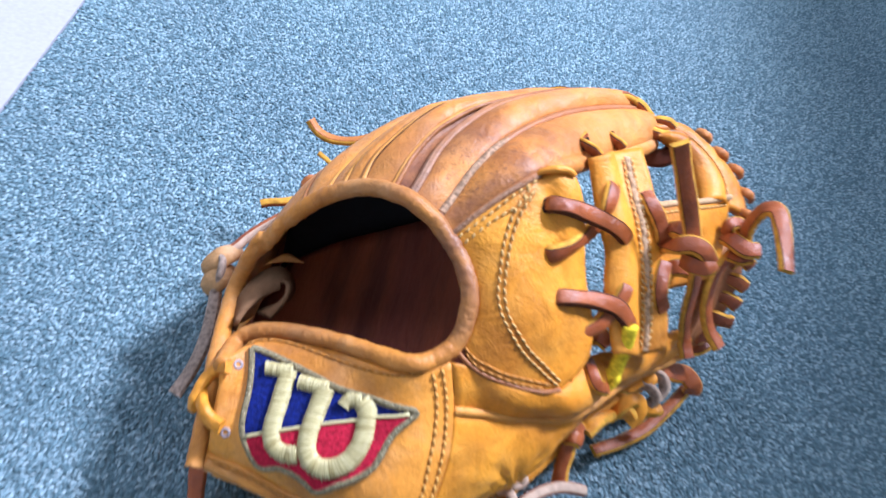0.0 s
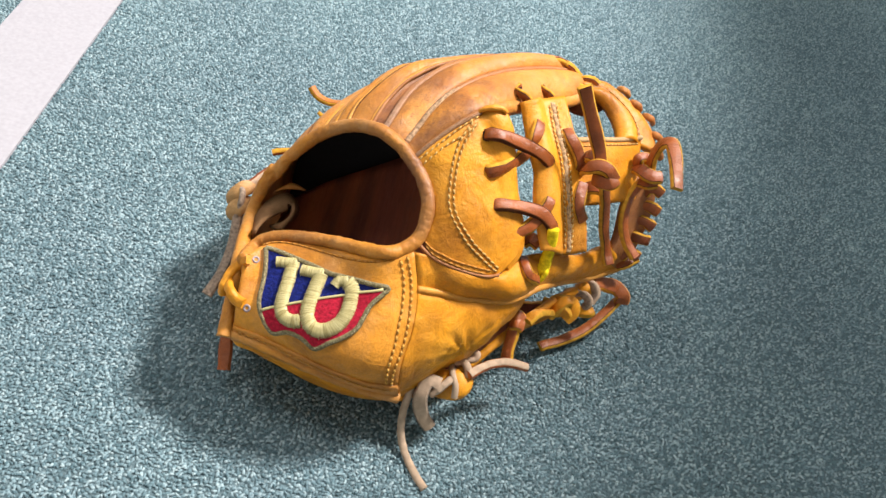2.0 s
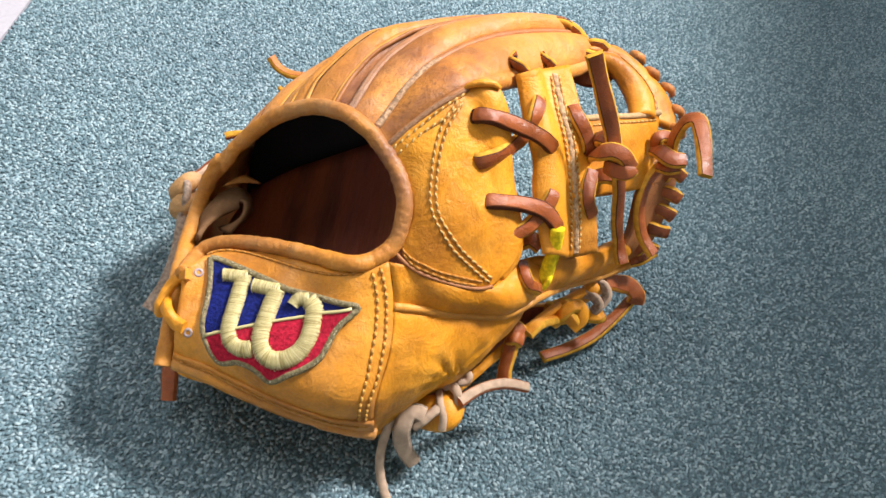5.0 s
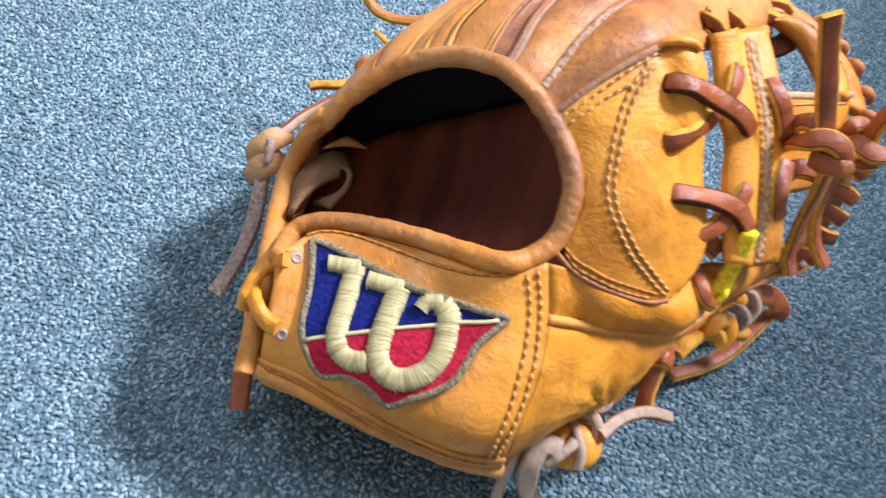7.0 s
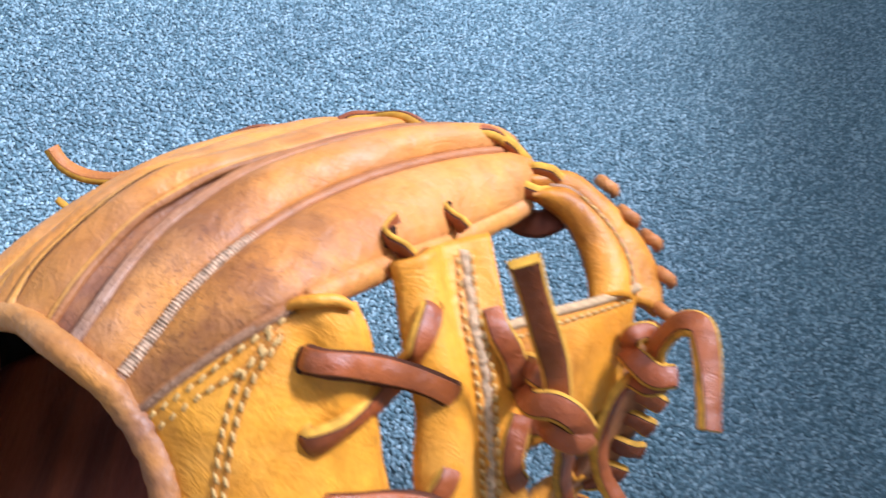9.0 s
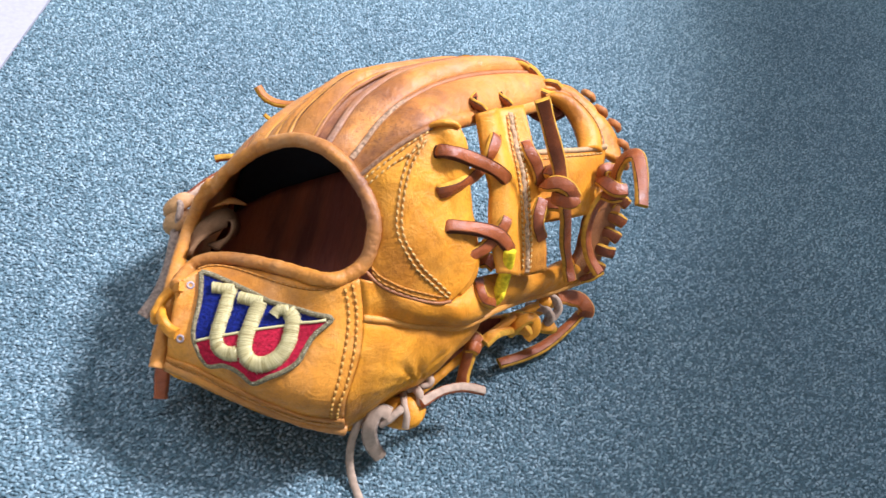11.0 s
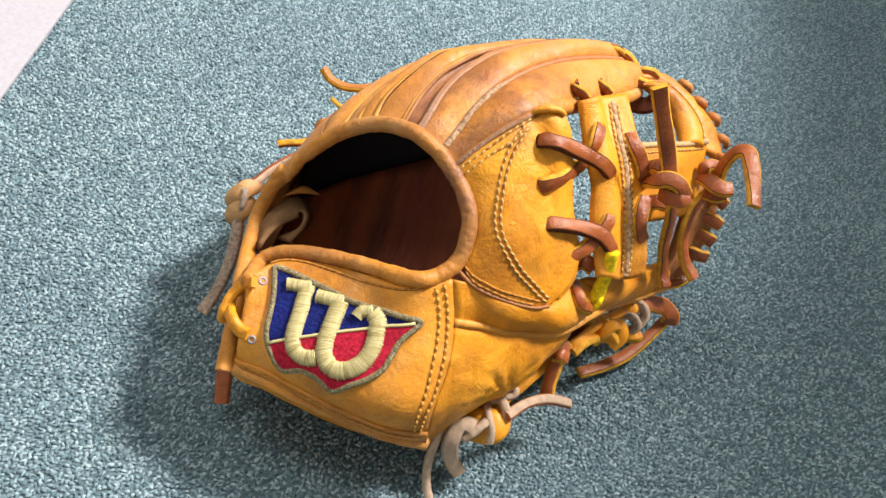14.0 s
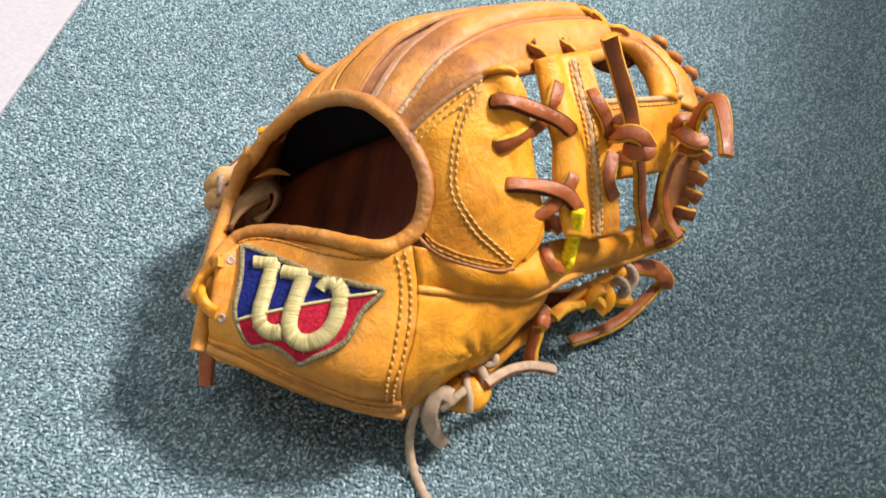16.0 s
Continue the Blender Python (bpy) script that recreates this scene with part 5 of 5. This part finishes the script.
lace("thumb_lace", [(0.1117, 0.0541, 0.1198), (0.1104, 0.0551, 0.1275), (0.1111, 0.0552, 0.1351), (0.1133, 0.0542, 0.1404), (0.1165, 0.0517, 0.1423), (0.1195, 0.0444, 0.1394), (0.1218, 0.0354, 0.1355), (0.1235, 0.0266, 0.1316)], glove, up=[(-0.85, -0.44, 0.29), (-0.84, -0.38, 0.37), (-0.79, -0.28, 0.55), (-0.53, -0.19, 0.83), (0.17, -0.40, 0.90), (0.33, -0.55, 0.77), (0.35, -0.58, 0.73), (0.35, -0.58, 0.73)], w=0.0062, label="hooked brown lace end")
lace("thumb_lace", [(0.1042, 0.0575, 0.1176), (0.1040, 0.0587, 0.1227), (0.1086, 0.0621, 0.1224), (0.1119, 0.0615, 0.1197)], glove, up=[(-0.53, -0.68, 0.52), (-0.49, -0.61, 0.62), (-0.22, -0.60, 0.77), (-0.08, -0.67, 0.74)], w=0.005)
lace("thumb_lace", [(0.1043, 0.0568, 0.1167), (0.1065, 0.0511, 0.1203), (0.1121, 0.0479, 0.1204), (0.1183, 0.0502, 0.1197)], glove, up=[(-0.22, -0.58, 0.78), (-0.20, -0.59, 0.78), (-0.25, -0.57, 0.78), (-0.32, -0.56, 0.76)], w=0.0066, label="brown lace knot at the thumb tip")
lace("thumb_lace", [(0.1079, 0.0502, 0.1127), (0.1119, 0.0476, 0.1147), (0.1171, 0.0498, 0.1149)], glove, up=[(-0.26, -0.56, 0.79), (-0.31, -0.55, 0.77), (-0.36, -0.55, 0.75)], w=0.005)
lace("thumb_lace", [(0.1172, 0.0672, 0.0931), (0.1179, 0.0666, 0.0975), (0.1218, 0.0666, 0.0991), (0.1265, 0.0668, 0.0964)], glove, up=[(-0.52, -0.80, 0.30), (-0.29, -0.91, 0.29), (-0.12, -0.94, 0.31), (0.30, -0.88, 0.36)], w=0.0056)
lace("thumb_lace", [(0.1183, 0.0653, 0.0828), (0.119, 0.0641, 0.0866), (0.1233, 0.0633, 0.0873), (0.1289, 0.0634, 0.085)], glove, up=[(-0.52, -0.80, 0.30), (-0.29, -0.91, 0.29), (-0.12, -0.94, 0.31), (0.30, -0.88, 0.36)], w=0.0056)
lace("thumb_lace", [(0.1182, 0.0612, 0.0739), (0.1189, 0.0601, 0.0776), (0.1229, 0.0593, 0.0783), (0.1289, 0.0592, 0.0758)], glove, up=[(-0.52, -0.80, 0.30), (-0.29, -0.91, 0.29), (-0.12, -0.94, 0.31), (0.30, -0.88, 0.36)], w=0.0056)
lace("thumb_lace", [(0.118, 0.0555, 0.0649), (0.1189, 0.0543, 0.0685), (0.1233, 0.0533, 0.069), (0.1289, 0.0546, 0.0682)], glove, up=[(-0.52, -0.80, 0.30), (-0.29, -0.91, 0.29), (-0.12, -0.94, 0.31), (0.30, -0.88, 0.36)], w=0.0056)
lace("thumb_lace", [(0.1163, 0.0494, 0.0545), (0.1171, 0.0488, 0.0586), (0.1208, 0.0489, 0.0601), (0.1257, 0.0493, 0.0579)], glove, up=[(-0.52, -0.80, 0.30), (-0.29, -0.91, 0.29), (-0.12, -0.94, 0.31), (0.30, -0.88, 0.36)], w=0.0056)
lace("thumb_lace", [(0.1107, 0.054, 0.1112), (0.1066, 0.0497, 0.1042), (0.1054, 0.0429, 0.0961), (0.1079, 0.0384, 0.0862), (0.1128, 0.0349, 0.0784), (0.1198, 0.0305, 0.0732)], glove, up=[(0.75, -0.40, 0.50), (0.78, -0.45, 0.45), (0.80, -0.45, 0.40), (0.80, -0.45, 0.40), (0.70, -0.50, 0.50), (0.60, -0.50, 0.60)], w=0.0052, th=0.0034, mats=[LACE, EDGE_Y], label="brown lace bound along the edge of the thumb tip")
lace("thumb_lace", [(0.1156, 0.0490, 0.0464), (0.1211, 0.0505, 0.0502), (0.1263, 0.0556, 0.0517)], glove, up=[(-0.40, -0.47, 0.78), (-0.44, -0.48, 0.76), (-0.47, -0.50, 0.73)], w=0.006)
tube_k("web_lace", [(0.0859, 0.1117, 0.1321), (0.0875, 0.1082, 0.1340), (0.0905, 0.1080, 0.1330), (0.0922, 0.1106, 0.1291)], glove, r=0.0022, mat=LACE_L, flat=0.8, n=14)
tube_k("web_lace", [(0.0943, 0.1015, 0.1312), (0.0958, 0.0981, 0.1331), (0.0987, 0.0978, 0.1321), (0.1005, 0.1004, 0.1283)], glove, r=0.0022, mat=LACE_L, flat=0.8, n=14)
tube_k("web_lace", [(0.1043, 0.0993, 0.1259), (0.1057, 0.0959, 0.1279), (0.1086, 0.0956, 0.1269), (0.1105, 0.0980, 0.1230)], glove, r=0.0022, mat=LACE_L, flat=0.8, n=14)
tube_k("web_lace", [(0.1113, 0.0897, 0.1209), (0.1127, 0.0862, 0.1229), (0.1156, 0.0859, 0.1220), (0.1175, 0.0882, 0.1181)], glove, r=0.0022, mat=LACE_L, flat=0.8, n=14)
tube_k("web_lace", [(0.1126, 0.0761, 0.1189), (0.1139, 0.0728, 0.1210), (0.1167, 0.0724, 0.1201), (0.1187, 0.0747, 0.1162)], glove, r=0.0022, mat=LACE_L, flat=0.8, n=14)
lace("thumb_lace", [(0.1044, 0.0362, 0.0391), (0.1127, 0.0426, 0.0339), (0.1211, 0.0478, 0.0291), (0.1271, 0.0459, 0.0253), (0.1277, 0.0448, 0.0201)], glove, up=[(-0.28, -0.36, 0.89), (-0.27, -0.36, 0.89), (-0.14, -0.40, 0.91), (0.05, -0.54, 0.84), (0.10, -0.70, 0.71)], w=0.0085, mats=[LACE, TAN], label="broad brown lace end under the thumb")
lace("thumb_lace", [(0.1257, 0.0481, 0.0181), (0.1177, 0.0351, 0.0139), (0.1080, 0.0221, 0.0103), (0.0964, 0.0112, 0.0082), (0.0820, 0.0005, 0.0074)], glove, up=[(-0.54, -0.47, 0.70), (-0.52, -0.44, 0.73), (-0.48, -0.40, 0.78), (-0.41, -0.36, 0.84), (-0.37, -0.34, 0.86)], w=0.0055, label="brown lace end lying over the carpet")
lace("heel_lace", [(0.0665, -0.0209, 0.0493), (0.0714, -0.0137, 0.0500), (0.0827, 0.0060, 0.0343), (0.0879, 0.0072, 0.0368)], glove, up=[(-0.53, -0.33, 0.78), (-0.49, -0.30, 0.82), (-0.42, -0.26, 0.87), (-0.38, -0.25, 0.89)], w=0.0055, th=0.0036, mats=[TAN, EDGE_Y], label="yellow-tan braided lace under the thumb")
lace("heel_lace", [(0.0757, 0.0108, 0.0352), (0.0815, 0.0083, 0.0373), (0.0873, 0.0053, 0.0390), (0.0918, 0.0054, 0.0350)], glove, up=[(-0.20, -0.91, 0.35), (-0.24, -0.91, 0.35), (-0.35, -0.87, 0.35), (-0.45, -0.81, 0.37)], w=0.0058, th=0.0036, mats=[TAN, EDGE_Y])
lace("heel_lace", [(0.0814, 0.0053, 0.0319), (0.0839, 0.0055, 0.0396), (0.0883, 0.0088, 0.0439), (0.0927, 0.0104, 0.0426), (0.0947, 0.0073, 0.0376), (0.0913, 0.0041, 0.0324)], glove, up=[(-0.59, -0.27, 0.76), (-0.58, -0.27, 0.77), (-0.47, -0.21, 0.86), (0.16, -0.35, 0.92), (0.29, -0.70, 0.65), (0.23, -0.82, 0.52)], w=0.0058, th=0.0036, mats=[TAN, EDGE_Y])
lace("heel_lace", [(0.0808, 0.0113, 0.0357), (0.0838, 0.0106, 0.0414), (0.0878, 0.0100, 0.0407), (0.0873, 0.0078, 0.0358)], glove, up=[(0.05, -0.85, 0.52), (-0.09, -0.89, 0.45), (-0.53, -0.68, 0.51), (-0.56, -0.50, 0.67)], w=0.0055, th=0.0036, mats=[TAN, EDGE_Y])
lace("heel_lace", [(0.0888, 0.0266, 0.0331), (0.0940, 0.0257, 0.0367), (0.0988, 0.0243, 0.0383), (0.1031, 0.0217, 0.0359), (0.1020, 0.0207, 0.0305)], glove, up=[(-0.06, -0.93, 0.37), (-0.13, -0.93, 0.34), (-0.36, -0.88, 0.32), (-0.63, -0.61, 0.47), (-0.61, -0.39, 0.69)], w=0.0044, th=0.0026, mats=[GREYSUEDE, SUEDE], label="grey suede lace knot under the thumb")
lace("heel_lace", [(0.0988, 0.0320, 0.0414), (0.1034, 0.0298, 0.0423), (0.1064, 0.0267, 0.0390), (0.1045, 0.0226, 0.0345)], glove, up=[(-0.29, -0.91, 0.30), (-0.47, -0.82, 0.32), (-0.66, -0.55, 0.52), (-0.63, -0.42, 0.65)], w=0.0044, th=0.0026, mats=[GREYSUEDE, SUEDE])
tube_k("heel_lace", [(0.0941, 0.0318, 0.0369), (0.0980, 0.0279, 0.0400), (0.1014, 0.0262, 0.0396)], glove, r=0.0045, mat=TAN, flat=0.6, n=30, taper=True)
lace("heel_lace", [(0.0998, 0.0191, 0.0283), (0.1042, 0.0185, 0.0292), (0.1077, 0.0210, 0.0299)], glove, up=[(-0.23, -0.33, 0.92), (-0.34, -0.32, 0.88), (-0.45, -0.35, 0.82)], w=0.0052, th=0.0036, mats=[TAN, EDGE_Y])
lace("heel_lace", [(0.0572, -0.0228, 0.0500), (0.0597, -0.0228, 0.0532), (0.0639, -0.0233, 0.0512)], glove, up=[(-0.32, -0.41, 0.86), (-0.18, -0.38, 0.91), (-0.06, -0.41, 0.91)], w=0.0065, mats=[LACE, EDGE_Y])
lace("heel_lace", [(0.0580, -0.0256, 0.0479), (0.0607, -0.0268, 0.0515), (0.0645, -0.0259, 0.0492)], glove, up=[(-0.27, -0.38, 0.89), (-0.19, -0.37, 0.91), (-0.11, -0.39, 0.92)], w=0.006, mats=[LACE, EDGE_Y])
lace("heel_lace", [(0.0600, -0.0253, 0.0486), (0.0602, -0.0303, 0.0433), (0.0602, -0.0354, 0.0381), (0.0610, -0.0408, 0.0329)], glove, up=[(-0.45, -0.57, 0.69), (-0.45, -0.55, 0.70), (-0.45, -0.55, 0.71), (-0.45, -0.55, 0.71)], w=0.0058, mats=[LACE, EDGE_Y], label="orange-brown lace end hanging from the heel")
tube_k("heel_tab", [(0.0195, -0.0640, 0.0312), (0.0255, -0.0682, 0.0338), (0.0344, -0.0693, 0.0361), (0.0390, -0.0665, 0.0374), (0.0428, -0.0605, 0.0359)], glove, r=0.0082, mat=TAN, flat=0.5, n=40, taper=True, label="tan leather lace tab at the heel")
lace("pale_lace", [(0.0317, -0.0588, 0.0392), (0.0335, -0.0679, 0.0429), (0.0365, -0.0733, 0.0410), (0.0375, -0.0767, 0.0353)], glove, w=0.0028, th=0.0022, mats=[SUEDE, SUEDE], label="pale raw leather lace")
lace("pale_lace", [(0.0338, -0.0570, 0.0407), (0.0371, -0.0575, 0.0432), (0.0403, -0.0612, 0.0437), (0.0416, -0.0639, 0.0396)], glove, w=0.0035, mats=[SUEDE, SUEDE])
lace("pale_lace", [(0.0247, -0.0787, 0.0349), (0.0280, -0.0768, 0.0388), (0.0315, -0.0731, 0.0416), (0.0335, -0.0706, 0.0423)], glove, w=0.0035, mats=[SUEDE, SUEDE])
lace("pale_lace", [(0.0417, -0.0648, 0.0426), (0.0481, -0.0553, 0.0403), (0.0547, -0.0482, 0.0381), (0.0635, -0.0419, 0.0348), (0.0736, -0.0377, 0.0298)], glove, w=0.0042, mats=[SUEDE, LACE], up=(0.0, -0.3, 0.95), label="pale lace end standing off the heel")
lace("pale_lace", [(0.028, -0.075, 0.041), (0.024, -0.075, 0.042), (0.021, -0.077, 0.041), (0.02, -0.082, 0.034), (0.023, -0.083, 0.022), (0.029, -0.083, 0.012)], glove, w=0.0064, th=0.0025, mats=[SUEDE, GREYSUEDE], label="broad pale suede lace end")
tube_k("pale_lace", [(0.02, -0.06, 0.033), (0.017, -0.071, 0.036), (0.014, -0.079, 0.034), (0.013, -0.086, 0.022), (0.015, -0.091, 0.01), (0.02, -0.098, 0.004), (0.028, -0.108, 0.003), (0.035, -0.115, 0.003)], glove, r=0.0021, mat=SUEDE, flat=0.75, n=60, label="long pale lace tail trailing on the carpet")
lace("pale_lace", [(0.0375, -0.0502, 0.0402), (0.0400, -0.0520, 0.0393), (0.0433, -0.0504, 0.0397), (0.0438, -0.0481, 0.0415), (0.0406, -0.0471, 0.0404), (0.0383, -0.0484, 0.0391)], glove, w=0.003, mats=[SUEDE, SUEDE])
lace("wrist_lace", [(-0.0833, -0.0657, 0.0849), (-0.0886, -0.0627, 0.0771), (-0.0924, -0.0658, 0.0731), (-0.0936, -0.0734, 0.0695), (-0.0943, -0.0746, 0.0638)], glove, w=0.0042, up=(-0.6, -0.55, 0.55), mats=[TAN, TAN], label="tan lace crossed over the strap edge")
lace("wrist_lace", [(-0.0924, -0.0706, 0.0696), (-0.0881, -0.0783, 0.0721), (-0.0836, -0.0813, 0.0701), (-0.0786, -0.0832, 0.0709)], glove, w=0.0046, up=(-0.4, -0.7, 0.55), mats=[TAN, TAN])
lace("wrist_lace", [(-0.0926, -0.0715, 0.0309), (-0.0910, -0.0779, 0.0218), (-0.0887, -0.0858, 0.0142)], glove, w=0.006, mats=[LACE, LACE], label="red-brown lace end below the strap")
lace("suede_lace", [(-0.1139, -0.0035, 0.0543), (-0.1121, -0.0114, 0.0483), (-0.1106, -0.0221, 0.0409), (-0.1115, -0.0354, 0.0331), (-0.1147, -0.0484, 0.0268)], glove, w=0.0048, th=0.003, mats=[GREYSUEDE, GREYSUEDE], label="frayed grey suede lace hanging at the side")
lace("suede_lace", [(-0.1181, 0.0042, 0.0617), (-0.1138, 0.0027, 0.0660), (-0.1125, -0.0023, 0.0619), (-0.1136, -0.0063, 0.0531)], glove, w=0.003, th=0.003, mats=[GREYSUEDE, GREYSUEDE])
lace("suede_lace", [(-0.0931, 0.0468, 0.0667), (-0.0986, 0.0374, 0.0665), (-0.1046, 0.0279, 0.0656), (-0.1088, 0.0193, 0.0653), (-0.1108, 0.0130, 0.0651), (-0.1144, 0.0063, 0.0640)], glove, up=[(0.45, -0.77, 0.46), (0.47, -0.75, 0.47), (0.50, -0.71, 0.49), (0.55, -0.66, 0.52), (0.56, -0.64, 0.53), (0.56, -0.64, 0.53)], w=0.0038, th=0.003, mats=[SUEDE, LACE], label="pale suede lace along the little finger")
tube_k("little_finger_knot", [(-0.1094, 0.0143, 0.0614), (-0.1133, 0.0053, 0.0654), (-0.1183, 0.0018, 0.0610), (-0.1213, 0.0009, 0.0541)], glove, r=0.0050, mat=KNOT, flat=0.6, n=30, taper=True)
tube_k("little_finger_knot", [(-0.1095, 0.0056, 0.0571), (-0.1124, -0.0015, 0.0584), (-0.1158, -0.0040, 0.0545), (-0.1172, -0.0045, 0.0476)], glove, r=0.0058, mat=KNOT, flat=0.6, n=30, taper=True, label="tan leather knot at the little finger side")
lace("back_lace", [(-0.1061, 0.1028, 0.0783), (-0.1017, 0.1007, 0.0748), (-0.0950, 0.0998, 0.0725), (-0.0874, 0.0999, 0.0728), (-0.0775, 0.1019, 0.0754), (-0.0672, 0.1059, 0.0793)], glove, up=[(0.20, -0.05, 0.98), (0.15, 0.05, 0.98), (0.05, 0.10, 0.99), (0.0, 0.10, 0.99), (-0.05, 0.0, 0.99), (-0.1, -0.1, 0.98)], w=0.0046, mats=[LACE_L, EDGE_Y], label="brown lace end standing off the finger backs")
lace("back_lace", [(-0.1142, 0.0531, 0.0567), (-0.1103, 0.0552, 0.0575), (-0.1031, 0.0579, 0.0582), (-0.0973, 0.0618, 0.0592), (-0.0925, 0.0678, 0.0610), (-0.0887, 0.0704, 0.0614)], glove, up=[(-0.03, -0.29, 0.96), (-0.01, -0.27, 0.96), (-0.04, -0.29, 0.96), (-0.16, -0.36, 0.92), (-0.18, -0.38, 0.91), (-0.12, -0.34, 0.93)], w=0.0036, th=0.0026, mats=[EDGE_Y, LACE], label="yellow-edged lace end behind the little finger")
tube_k("back_lace", [(-0.0951, 0.0683, 0.0605), (-0.0965, 0.0701, 0.0631), (-0.0944, 0.0720, 0.0652), (-0.0906, 0.0725, 0.0638), (-0.0886, 0.0718, 0.0600)], glove, r=0.0026, mat=LACE_L, flat=0.8, n=24, label="small brown lace knot")
tube_k("back_lace", [(-0.0952, 0.0843, 0.0735), (-0.0911, 0.0834, 0.0718), (-0.0874, 0.0822, 0.0700), (-0.0858, 0.0800, 0.0676), (-0.0881, 0.0761, 0.0626)], glove, r=0.0013, mat=EDGE_Y, flat=0.7, n=24)
tube_k("back_lace", [(-0.0834, 0.0871, 0.0745), (-0.0833, 0.0845, 0.0718), (-0.0849, 0.0818, 0.0692), (-0.0861, 0.0804, 0.0665)], glove, r=0.0013, mat=EDGE_Y, flat=0.7, n=24)
slit((0.0266, 0.0387, 0.1568), (0.2, -0.6, 0.75), 0.0013, 0.0032)
slit((0.0388, 0.0616, 0.148), (0.2, -0.6, 0.75), 0.0013, 0.0032)
slit((0.0628, 0.0911, 0.1344), (0.2, -0.6, 0.75), 0.0013, 0.0032)
for p, n_out in (((0.0166, -0.0001, 0.1521), (-0.12, -0.63, 0.77)), ((0.0218, -0.0132, 0.1383), (0.18, -0.75, 0.6)), ((0.0298, -0.0217, 0.1264), (-0.17, -0.51, 0.84)),
                 ((0.0402, -0.0270, 0.1116), (0.17, -0.75, 0.6)), ((0.0421, 0.0262, 0.1480), (0.2, -0.6, 0.75)), ((0.0578, -0.0026, 0.1232), (0.2, -0.6, 0.75))):
    slit(p, n_out, 0.0030, 0.0036)
